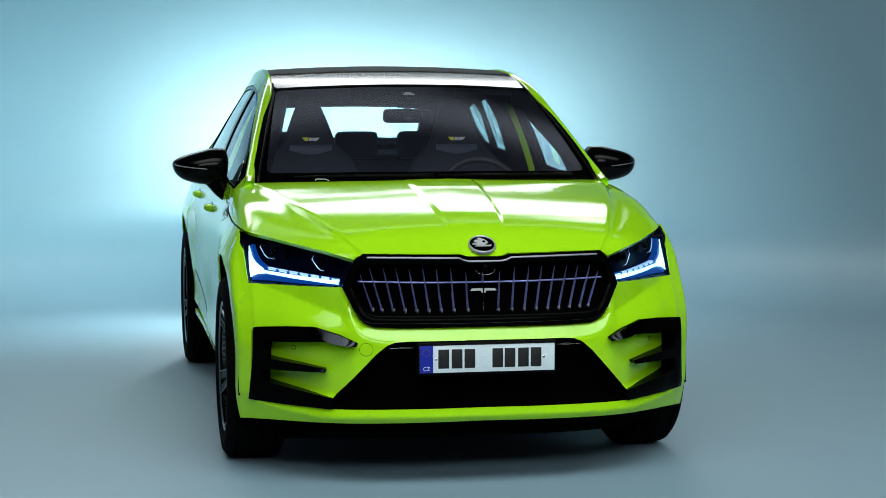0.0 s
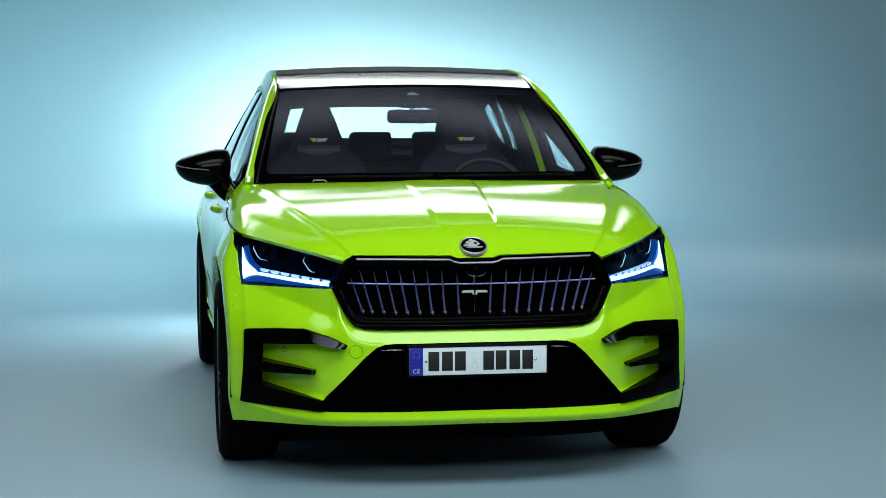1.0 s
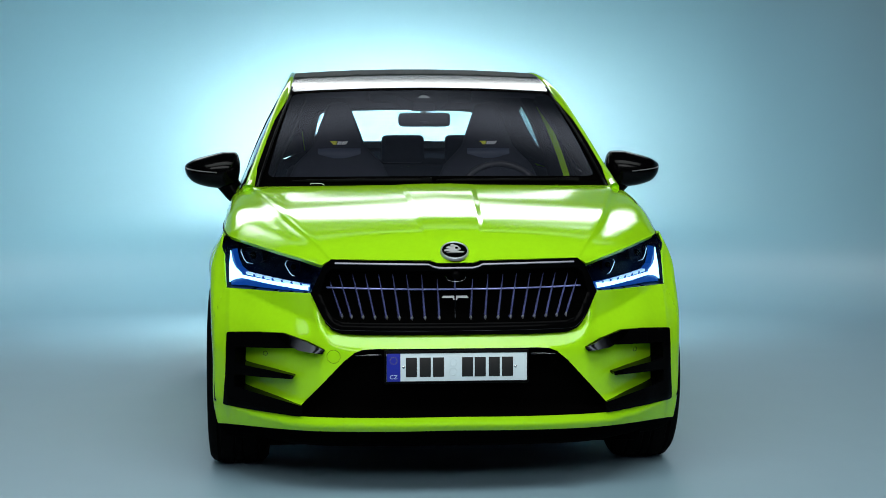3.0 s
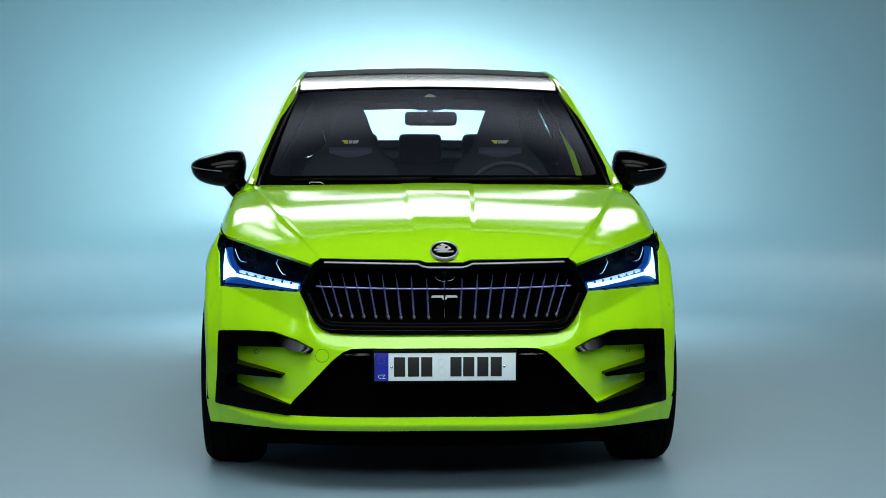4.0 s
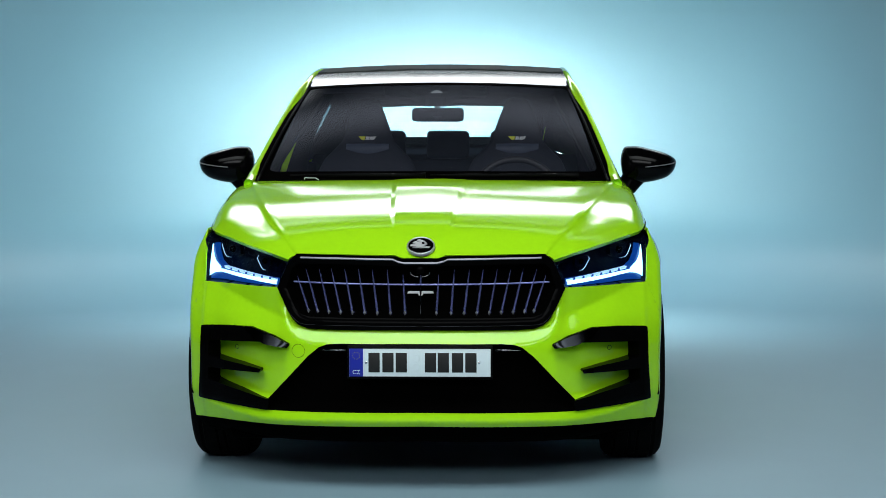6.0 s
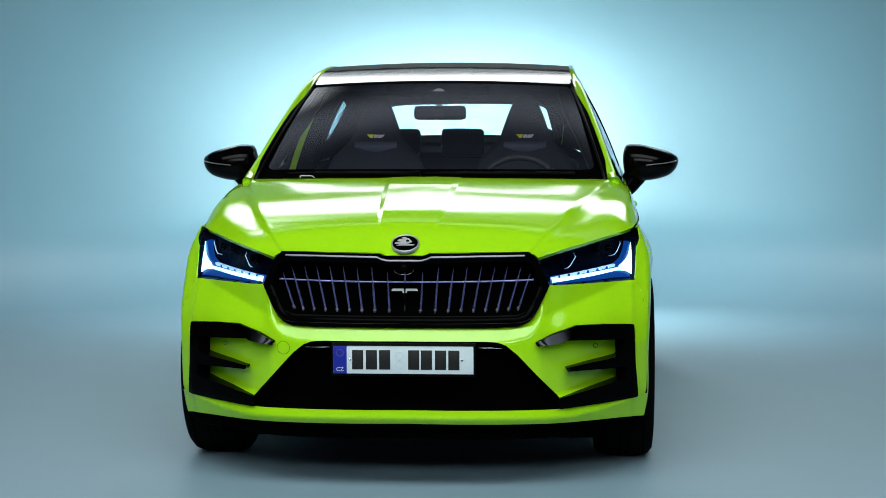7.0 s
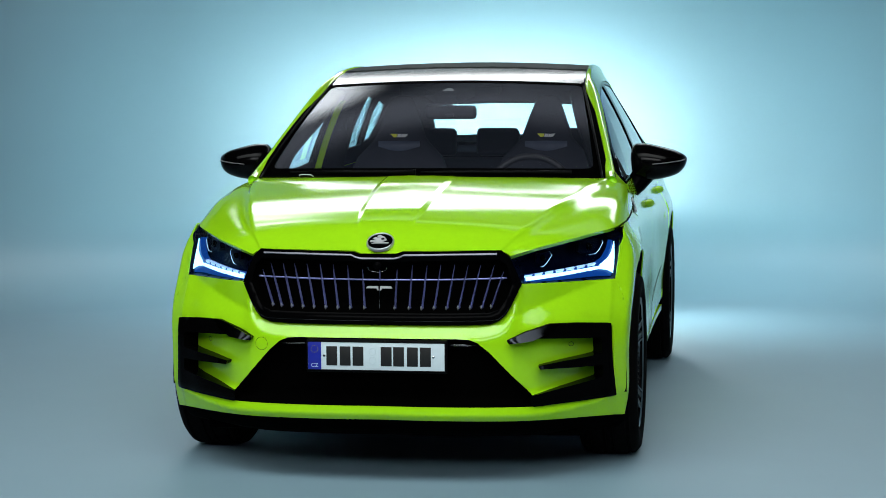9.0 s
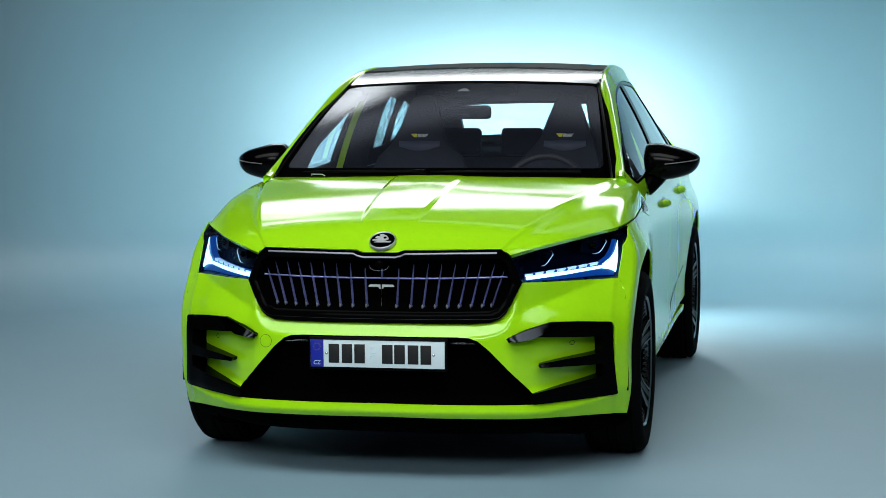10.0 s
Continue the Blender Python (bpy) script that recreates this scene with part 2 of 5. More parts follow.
def slab(outline, place, back=None, holes=(), pitch=0.02, hint=(0, -1, 0), creases=()):
    """Vertices and faces of a plate: a flat outline (with holes) carried onto a surface by place(a, b), and to its back by back(a, b)."""
    rings = [dense(outline, pitch)] + [dense(h, pitch) for h in holes]
    pts, edges = [], []
    for ring in rings:
        n0 = len(pts)
        pts += [tuple(p) for p in ring]
        edges += [(n0 + k, n0 + (k + 1) % len(ring)) for k in range(len(ring))]
    lines = []
    for line in creases:
        line = np.array(line, float)
        ok = inside(rings[0], line) & (gap_to(rings[0], line) > 0.3 * pitch)
        for ring in rings[1:]:
            ok &= ~inside(ring, line) & (gap_to(ring, line) > 0.3 * pitch)
        for k in range(len(line)):
            if ok[k]:
                pts.append(tuple(line[k]))
                lines.append(line[k])
                if k and ok[k - 1]:
                    edges.append((len(pts) - 2, len(pts) - 1))
    lo, hi = rings[0].min(0), rings[0].max(0)
    ga = np.arange(np.floor(lo[0] / pitch) * pitch, hi[0] + pitch, pitch)
    gb = np.arange(np.floor(lo[1] / pitch) * pitch, hi[1] + pitch, pitch)
    grid = np.array([(a, b) for a in ga for b in gb])
    keep = inside(rings[0], grid) & (gap_to(rings[0], grid) > 0.45 * pitch)
    for ring in rings[1:]:
        keep &= ~inside(ring, grid) & (gap_to(ring, grid) > 0.45 * pitch)
    for p in lines:
        keep &= np.linalg.norm(grid - p, axis=1) > 0.5 * pitch
    pts += [tuple(p) for p in grid[keep]]
    v2, _, tris, *_ = delaunay_2d_cdt([Vector(p) for p in pts], edges, [], 0, 1e-6)
    v2 = np.array([tuple(v) for v in v2])
    tris = np.array([tuple(t) for t in tris if len(t) == 3])
    mid = v2[tris].mean(1)
    ok = inside(rings[0], mid)
    for ring in rings[1:]:
        ok &= ~inside(ring, mid)
    tris = tris[ok]
    front = np.stack(np.broadcast_arrays(*place(v2[:, 0], v2[:, 1])), 1)
    nrm = np.cross(front[tris[:, 1]] - front[tris[:, 0]], front[tris[:, 2]] - front[tris[:, 0]]).sum(0)
    if nrm @ np.array(hint) < 0:
        tris = tris[:, ::-1]
    verts, faces = [tuple(p) for p in front], [tuple(int(q) for q in t) for t in tris]
    if back:
        rear = np.stack(np.broadcast_arrays(*back(v2[:, 0], v2[:, 1])), 1)
        n = len(verts)
        verts += [tuple(p) for p in rear]
        faces += [tuple(n + int(q) for q in t[::-1]) for t in tris]
        count = {}
        for t in tris:
            for a, b in ((t[0], t[1]), (t[1], t[2]), (t[2], t[0])):
                count[(int(a), int(b))] = True
        for a, b in count:
            if (b, a) not in count:
                k = len(verts)
                verts += [tuple(front[a]), tuple(front[b]), tuple(rear[b]), tuple(rear[a])]
                faces.append((k + 1, k, k + 3, k + 2))
    return verts, faces


def loft(points, closed=False, flip=False):
    """Vertices and faces of a grid of points (rows x columns x 3)."""
    g = np.asarray(points, float)
    r, c = g.shape[:2]
    faces = []
    for i in range(r - 1):
        for k in range(c if closed else c - 1):
            q = (i * c + k, i * c + (k + 1) % c, (i + 1) * c + (k + 1) % c, (i + 1) * c + k)
            faces.append(q[::-1] if flip else q)
    return [tuple(p) for p in g.reshape(-1, 3)], faces


def put(name, shape, mat, parent=None, label="", smooth=True, sharp=None):
    """One mesh object from vertices and faces (or a bmesh), under its thing."""
    me = bpy.data.meshes.new(name)
    if isinstance(shape, bmesh.types.BMesh):
        shape.to_mesh(me)
        shape.free()
    else:
        me.from_pydata(shape[0], [], shape[1])
    me.validate()
    if smooth:
        me.polygons.foreach_set("use_smooth", [True] * len(me.polygons))
    if sharp:
        me.set_sharp_from_angle(angle=radians(sharp))
    me.materials.append(mat)
    ob = new(name, me)
    ob.parent = parent
    return tagged(ob, label) if label else ob


def join(*shapes):
    verts, faces = [], []
    for v, f in shapes:
        n = len(verts)
        verts += list(v)
        faces += [tuple(n + q for q in p) for p in f]
    return verts, faces


def block(size, at=(0, 0, 0), turn=(0, 0, 0), bevel=0.004, segs=2):
    """A box with rounded edges."""
    bm = bmesh.new()
    bmesh.ops.create_cube(bm, size=1)
    bmesh.ops.scale(bm, vec=size, verts=bm.verts)
    if bevel:
        bmesh.ops.bevel(bm, geom=bm.edges[:], offset=bevel, segments=segs, affect="EDGES", profile=0.6)
    bmesh.ops.transform(bm, matrix=pose(*at, *turn), verts=bm.verts)
    v = [tuple(q.co) for q in bm.verts]
    f = [tuple(q.index for q in p.verts) for p in bm.faces]
    bm.free()
    return v, f


def lathe(profile, seg=48, axis="x", sweep=1.0):
    """A turned shape; profile of (along, radius)."""
    rows = []
    for a, r in profile:
        ang = np.linspace(0, 2 * np.pi * sweep, seg, endpoint=False)
        ring = np.stack([np.full(seg, a), r * np.cos(ang), r * np.sin(ang)], 1)
        rows.append(ring if axis == "x" else ring[:, [1, 0, 2]] if axis == "y" else ring[:, [1, 2, 0]])
    return loft(rows, closed=True)


def tube(path, radius, seg=8, flat=1.0):
    """A round bar along a path of points."""
    path = [Vector(p) for p in path]
    rows = []
    for k, p in enumerate(path):
        d = (path[min(k + 1, len(path) - 1)] - path[max(k - 1, 0)]).normalized()
        side = d.cross(Vector((0, 0, 1)) if abs(d.z) < 0.9 else Vector((0, 1, 0))).normalized()
        up = side.cross(d)
        r = radius[k] if isinstance(radius, (list, tuple)) else radius
        rows.append([tuple(p + side * (r * math.cos(q)) + up * (r * flat * math.sin(q))) for q in np.linspace(0, 2 * np.pi, seg, endpoint=False)])
    v, f = loft(rows, closed=True)
    n = len(v)
    f += [tuple(range(seg)), tuple(range(n - 1, n - seg - 1, -1))]
    return v, f


def moved(shape, m):
    return [tuple(m @ Vector(p)) for p in shape[0]], shape[1]


def sided(shape, side):
    """The shape, or its mirror image across the car's middle."""
    if side > 0:
        return shape
    return [(-p[0], p[1], p[2]) for p in shape[0]], [tuple(reversed(f)) for f in shape[1]]


# ---- studio ----
STAGE_R = 5.111
ROUND = [radians(q) for q in np.linspace(-80, 80, 65)]


def cyclorama_rows():
    """Profile of the round backdrop (distance from the middle, height): floor edge, a cove, then a wall that leans back."""
    lean, top, length, n = radians(11.5), 3.3, 1.5, 36
    rows = [(STAGE_R, 0.0)]
    for k in range(n):
        # the slope sets in and ends gently, so no line shows where floor, cove and wall meet
        t = (k + 0.5) / n
        a = (math.pi / 2 - lean) * t * t * (3 - 2 * t)
        rows.append((rows[-1][0] + length / n * math.cos(a), rows[-1][1] + length / n * math.sin(a)))
    d0, z0 = rows[-1]
    return rows + [(d0 + (z - z0) * math.tan(lean), z) for z in np.linspace(z0, top, 48)[1:]]


rim = [(STAGE_R * math.sin(q), STAGE_Y + STAGE_R * math.cos(q)) for q in reversed(ROUND)]
floor = put("floor", slab([(-9, -11), (9, -11), (9, rim[0][1])] + rim + [(-9, rim[0][1])], lambda a, b: (a, b, 0 * a), lambda a, b: (a, b, 0 * a - 0.1), pitch=0.8, hint=(0, 0, 1)), FLOOR, smooth=False)
tagged(floor, "smooth pale grey-blue painted studio floor", "floor", kind="structure")
backdrop = put("backdrop", loft([[(d * math.sin(q), STAGE_Y + d * math.cos(q), z) for d, z in cyclorama_rows()] for q in ROUND], flip=True), BACKDROP)
tagged(backdrop, "seamless rounded pale blue-grey cyclorama wall with a curved foot", "backdrop", kind="structure")
for name, at, size in (("wall_west", (-9.1, -1.4, 3.5), (0.2, 19.4, 7.0)), ("wall_east", (9.1, -1.4, 3.5), (0.2, 19.4, 7.0)), ("wall_south", (0, -11.1, 3.5), (18.0, 0.2, 7.0)), ("wall_north", (0, 8.5, 3.5), (18.4, 0.2, 7.0))):
    tagged(put(name, block(size, at, bevel=0), WALLM, smooth=False), "dark matt studio wall", "wall", kind="structure")
tagged(put("ceiling", block((18.4, 19.6, 0.2), (0, -1.4, 7.1), bevel=0), WALLM, smooth=False), "dark matt studio ceiling", "ceiling", kind="structure")


# ---- car: surfaces ----
FRONT_AXLE, REAR_AXLE, AXLE_Z, ARCH_R = 0.862, 3.628, 0.368, 0.445
side_base = pchip([0.15, 0.24, 0.30, 0.36, 0.46, 0.60, 0.75, 0.86, 0.94, 1.02, 1.10], [0.85, 0.870, 0.878, 0.880, 0.878, 0.884, 0.890, 0.890, 0.877, 0.862, 0.842])


def side_x(y, z):
    """Half width of the body side: door section, swollen over both axles, drawn in at the tail."""
    low = 1 - step01(0.80, 0.98, z)
    x = side_base(z) + low * (0.050 * np.exp(-((y - FRONT_AXLE) / 0.42) ** 2) + 0.050 * np.exp(-((y - REAR_AXLE) / 0.60) ** 2))
    return x * (1 - 0.30 * np.clip((y - 3.9) / 0.75, 0, 1) ** 2.6)


# plan of the front, from the middle round the corner to the side: arc station, half width, depth
U_KNOTS = [0, 0.15, 0.30, 0.42, 0.50, 0.58, 0.66, 0.74, 0.80, 0.838, 0.846, 0.856, 0.900, 0.960, 1.000, 1.061, 1.212, 1.37]
X_KNOTS = [0, 0.15, 0.30, 0.42, 0.50, 0.58, 0.66, 0.74, 0.80, 0.838, 0.846, 0.8525, 0.8835, 0.9195, 0.9315, 0.9385, 0.9490, 0.954]
Y_KNOTS = [0.035, 0.036, 0.048, 0.068, 0.090, 0.122, 0.168, 0.222, 0.276, 0.3075, 0.314, 0.324, 0.3565, 0.395, 0.438, 0.540, 0.685, 0.850]
plan_x, plan_y = pchip(U_KNOTS, X_KNOTS), pchip(U_KNOTS, Y_KNOTS)
lean_mid = pchip([0.15, 0.24, 0.30, 0.34, 0.55, 0.558, 0.566, 0.600, 0.612, 0.66, 0.9], [0.10, 0.03, 0.018, 0.0, 0.0, 0.0012, 0.0050, 0.0265, 0.0315, 0.036, 0.045])
lean_soft = pchip([0.15, 0.24, 0.30, 0.34, 0.52, 0.60, 0.68, 0.76, 0.9], [0.10, 0.03, 0.018, 0.0, 0.0, 0.010, 0.026, 0.036, 0.045])
lean_corner = pchip([0.24, 0.30, 0.40, 0.50, 0.58, 0.65, 0.70, 0.754, 0.85, 0.907, 0.95, 1.0], [0.035, 0.026, 0.016, 0.010, 0.012, 0.029, 0.065, 0.108, 0.175, 0.205, 0.255, 0.32])
ridge_rise = pchip([0, 0.38, 0.44, 0.476, 0.495, 0.534, 0.56, 0.68, 1.4], [0, 0, 0.012, 0.037, 0.069, 0.140, 0.145, 0.065, 0.065])
lip_edge = pchip([0, 0.42, 0.58, 0.70, 0.88, 1.0], [0.274, 0.271, 0.268, 0.282, 0.311, 0.313])
lip_top = pchip([0, 0.42, 0.58, 0.69, 0.90, 1.0], [0.306, 0.303, 0.300, 0.306, 0.315, 0.318])
lip_base = pchip([0, 0.58, 0.80, 0.95, 1.10], [0.253, 0.246, 0.238, 0.226, 0.222])


def skin(u, z, off=0.0, pocket=False, facets=True):
    """The body's front and sides: station u along the plan, height z."""
    u = np.asarray(u, float)
    z = np.asarray(z, float) + 0 * u
    s, a = np.where(u < 0, -1.0, 1.0), np.abs(u)
    y_side = 0.85 + (a - 1.37)
    wide = side_x(np.full_like(a, 0.85), z) / 0.954
    x = plan_x(a) * (1 + (wide - 1) * step01(0.80, 1.08, a))
    x = np.where(a > 1.37, side_x(y_side, z), x)
    rest = np.clip((0.85 - plan_y(a)) / (0.85 - plan_y(np.array(0.96))), 0, 1)
    melt = step01(0.475, 0.545, a)
    lean = lean_mid(np.where(z > 0.45, np.maximum(z - ridge_rise(a), 0.45), z)) * (1 - melt) + lean_soft(z) * melt
    lean = lean * (1 - step01(0.86, 1.37, a)) + lean_corner(z) * step01(0.5, 0.86, a)
    y = np.where(a > 1.37, y_side, plan_y(a) + lean * np.where(a > 0.96, rest, 1.0))
    if facets:
        # hollow running from below the lamp to the grille's lower corner
        line = 0.612 + (a - 0.40) * 0.335
        gap = z - line
        hollow = np.clip(1 - np.where(gap > 0, gap / np.maximum(0.765 - line, 0.03), -gap / 0.10), 0, 1)
        hollow = np.where(gap > 0, hollow, hollow ** 1.4)
        run = np.clip((a - 0.42) / 0.43, 0, 1)
        y = y + 0.026 * hollow * 4 * run * (1 - run)
        # chin: a shelf above a forward edge, then an undercut
        edge, top, base = lip_edge(a), lip_top(a), lip_base(a)
        y = y - 0.020 * np.clip(1 - np.where(z > edge, (z - edge) / np.maximum(top + 0.012 - edge, 0.006), (edge - z) / np.maximum(edge - base, 0.01)), 0, 1) * (1 - step01(0.80, 0.94, a))
    if pocket:
        ramp = np.clip((a - 0.50) / 0.30, 0, 1) * (1 - step01(0.842, 0.87, a))
        y = y + 0.085 * ramp * step01(0.335, 0.365, z) * (1 - step01(0.560, 0.590, z))
    # push off along the local outward way
    turn = np.clip((a - 0.5) / 0.87, 0, 1) * math.pi / 2
    return s * (x - off * np.sin(turn)), y + off * np.cos(turn), z


def station(x):
    """Arc station for a half width on the front."""
    return float(np.interp(x, X_KNOTS, U_KNOTS))


def station_y(y, z):
    """Arc station for a depth on the corner and the side."""
    us = np.linspace(0.7, 1.37, 300)
    ys = skin(us, np.full_like(us, z), facets=False)[1]
    return float(1.37 + (y - 0.85)) if y >= 0.85 else float(np.interp(y, ys, us))


def on_front(poly):
    return [(math.copysign(station(abs(x)), x), z) for x, z in poly]


def arch(y0, r, a0=-0.12, a1=math.pi + 0.12, n=40):
    """Wheel arch outline in stations, from behind over the top to the front."""
    out = []
    for a in np.linspace(a0, a1, n):
        y, z = y0 + r * math.cos(a) * (1 - 0.07 * float(step01(0, 0.5, -math.cos(a)))), AXLE_Z - 0.005 + r * math.sin(a) * 1.055
        out.append((station_y(y, z), z))
    return out


# ---- car ----
car = new("car")
tagged(car, "lime green coupe crossover car with lit headlights on studio floor", "car")

LAMP = [(0.850, 0.941), (0.751, 0.921), (0.644, 0.900), (0.549, 0.879), (0.488, 0.862), (0.534, 0.762), (0.688, 0.757), (0.787, 0.754), (0.859, 0.752), (0.867, 0.834), (0.873, 0.872), (0.898, 0.904)]
GRILLE = [(0, 0.876), (0.067, 0.876), (0.092, 0.884), (0.30, 0.887), (0.460, 0.889), (0.488, 0.863), (0.534, 0.762), (0.495, 0.680), (0.476, 0.648), (0.455, 0.628), (0.419, 0.614), (0.335, 0.611), (0, 0.611)]
INTAKE = [(0, 0.563), (0.30, 0.562), (0.345, 0.559), (0.376, 0.547), (0.418, 0.512), (0.574, 0.343), (0.584, 0.301), (0.42, 0.303), (0, 0.306)]
BLADES = [(0.846, 0.597), (0.732, 0.609), (0.634, 0.612), (0.548, 0.587), (0.482, 0.557), (0.494, 0.543), (0.594, 0.559), (0.812, 0.546), (0.814, 0.484), (0.683, 0.470), (0.594, 0.457), (0.602, 0.443), (0.817, 0.440), (0.818, 0.394), (0.684, 0.369), (0.564, 0.344), (0.572, 0.301), (0.686, 0.307), (0.866, 0.314), (0.853, 0.454)]

# bumper: chin, nose band and cheeks, with openings for grille, intake and lamps cut from its outline
front_arch = arch(FRONT_AXLE, ARCH_R)
arch_front = [p for p in front_arch if p[0] < station_y(0.52, 0.3) and p[1] < 0.56][::1]
seam_low = arch_front[0]
lamp_st = on_front(LAMP)
grille_st = on_front(GRILLE)
half_bumper = [(0, 0.611)] + [p for p in reversed(grille_st) if 0.0 < p[0] and p[1] < 0.77] + [lamp_st[6], lamp_st[7], lamp_st[8]]
half_bumper += [seam_low] + arch_front[1:]
chin = [(u, float(lip_base(u))) for u in (0.945, 0.91, 0.86, 0.74, 0.58, 0.42, 0.2, 0)]
half_bumper += chin
intake_hole = both(on_front(INTAKE))
run = np.linspace(-0.92, 0.92, 230)
bumper_creases = [[(u, float(lip_edge(abs(u)))) for u in run], [(u, float(lip_top(abs(u))) + 0.012) for u in run]]
for side in (1, -1):
    bumper_creases += [[(side * u, 0.612 + (u - 0.40) * 0.335) for u in np.linspace(0.36, 0.84, 60)], [(side * 0.846, z) for z in np.linspace(0.55, 0.75, 26)]]
bumper = put("bumper", slab(both(half_bumper), lambda a, b: skin(a, b, pocket=True), lambda a, b: skin(a, b, 0.006, pocket=True), holes=[intake_hole], pitch=0.010, creases=bumper_creases), PAINT, car, "lime green front bumper")

# lower intake: a dark recess with its walls, and two fine bars
intake_poly = np.array(dense(intake_hole, 0.02))


def intake_back(a, b):
    d = gap_to(intake_poly, np.stack([a, b], 1))
    return skin(a, b, 0.003 + 0.055 * step01(0.0, 0.03, d))


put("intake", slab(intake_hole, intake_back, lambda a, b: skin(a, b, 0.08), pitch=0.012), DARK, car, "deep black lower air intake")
for side in (1, -1):
    for z, x0, x1 in ((0.540, 0.275, 0.335), (0.536, 0.275, 0.372)):
        bar = [tuple(float(q) for q in skin(np.array(x), np.array(z), 0.012)) for x in np.linspace(x0, x1, 5)]
        put("intake_line", sided(tube(bar, 0.0009, 6), side), DCHROME, car)
    blade = [(u, z) for u, z in on_front(BLADES)]
    put("bumper_blade", sided(slab(rounded(blade, 0.006, 2), lambda a, b: skin(a, b, -0.013, facets=False), lambda a, b: skin(a, b, 0.07, facets=False), pitch=0.012), side), GLOSS, car, "gloss black three-armed bumper trim")
    # smoked chrome fins that end the two upper arms, tilted to the sky
    for tip, z0, lead, x0, run in (([(0.668, 0.609), (0.634, 0.609), (0.548, 0.585), (0.484, 0.5565), (0.494, 0.5435), (0.575, 0.5545), (0.630, 0.580)], 0.549, 0.026, 0.470, 0.06), ([(0.640, 0.4585), (0.594, 0.4555), (0.600, 0.4445), (0.632, 0.447)], 0.445, 0.010, 0.575, 0.03)):
        def fin(a, b, z0=z0, lead=lead, x0=x0, run=run):
            return skin(a, b, -0.0145 - np.clip(lead - 0.47 * (b - z0), 0, lead) * np.clip((a - x0) / run, 0, 1) * np.clip((0.680 - a) / 0.07, 0, 1) ** (1 if z0 > 0.5 else 0), facets=False)
        put("blade_tip", sided(slab(on_front(tip), fin, lambda a, b: skin(a, b, -0.010, facets=False), pitch=0.008), side), FIN, car, "smoked chrome trim end", sharp=40)
    # sensor and towing cap: fine rings in the paint
    for x, z, r in ((0.452, 0.532, 0.0245), (0.705, 0.523, 0.008)) if side < 0 else ((0.705, 0.523, 0.008),):
        ring = []
        for q in np.linspace(0, 2 * math.pi, 25):
            ring.append(tuple(float(v) for v in skin(np.array(x + r * math.cos(q)), np.array(z + r * math.sin(q)), 0.0003, pocket=True)))
        put("cap_ring" if r > 0.02 else "parking_sensor", sided(tube(ring, 0.0008 if r > 0.02 else 0.0011, 6), side), SATIN, car)

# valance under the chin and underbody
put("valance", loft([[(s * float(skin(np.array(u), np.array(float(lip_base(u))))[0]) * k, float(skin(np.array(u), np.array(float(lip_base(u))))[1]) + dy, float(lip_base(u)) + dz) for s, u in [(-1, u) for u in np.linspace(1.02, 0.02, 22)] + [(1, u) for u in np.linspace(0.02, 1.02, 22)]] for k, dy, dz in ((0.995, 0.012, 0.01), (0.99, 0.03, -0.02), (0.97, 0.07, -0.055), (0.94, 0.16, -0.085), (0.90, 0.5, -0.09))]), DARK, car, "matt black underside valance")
put("underbody", block((1.50, 3.9, 0.22), (0, 2.3, 0.26), bevel=0.03), DARK, car)

# ---- hood ----
V7 = [0, 0.12, 0.30, 0.55, 0.80, 0.94, 1.0]


def curve3(rows):
    fx, fy, fz = (pchip(V7, [r[k] for r in rows]) for k in range(3))
    return lambda v: np.stack([fx(v), fy(v), fz(v)], -1)


hood_mid = curve3([(0, 0.088, 0.884), (0, 0.185, 0.946), (0, 0.34, 0.994), (0, 0.56, 1.0395), (0, 0.79, 1.079), (0, 0.93, 1.0995), (0, 0.99, 1.1075)])
hood_crease = curve3([(0.460, 0.114, 0.890), (0.512, 0.215, 0.946), (0.571, 0.38, 0.988), (0.638, 0.62, 1.036), (0.703, 0.90, 1.073), (0.748, 1.10, 1.096), (0.772, 1.23, 1.103)])
hood_rim = curve3([(0.492, 0.124, 0.866), (0.602, 0.205, 0.896), (0.735, 0.395, 0.922), (0.856, 0.655, 0.946), (0.880, 0.95, 0.968), (0.876, 1.15, 0.986), (0.870, 1.28, 1.000)])


def hood_point(s, v):
    """s: 0 middle, 1 crease, 2 outer edge; v: 0 nose, 1 screen."""
    mid, crease, rim = hood_mid(v), hood_crease(v), hood_rim(v)
    if s <= 1:
        p = mid + (crease - mid) * s
        p = p + np.array([0, 0, 1.0]) * ((0.016 * (1 - s * s) + 0.010 * s * (1 - s)) * step01(0, 0.2, v))[..., None]
        # raised middle between two creases that fade towards the nose
        half, flank = 0.096 + 0.040 * v, 0.001 + 0.019 * step01(0.06, 0.34, v)
        raise_ = 0.36 * flank * np.clip(1 - (np.abs(p[..., 0]) - half) / flank, 0, 1) * step01(0.04, 0.22, v) * (1 - 0.8 * step01(0.80, 1.0, v))
        p[..., 2] += raise_
        # a small notch of the front edge at the middle
        p[..., 2] -= 0.010 * (1 - step01(0.067, 0.095, np.abs(p[..., 0]))) * (1 - step01(0, 0.06, v))
        return p
    # shoulder: a dip beside the crease, a swell, then the fall to the edge
    q = s - 1
    out = crease + (rim - crease) * q
    full = step01(0.40, 0.80, v)
    out[..., 2] = crease[..., 2] - (crease[..., 2] - rim[..., 2]) * (shoulder(q) * (1 - full) + crown(q) * full)
    return out


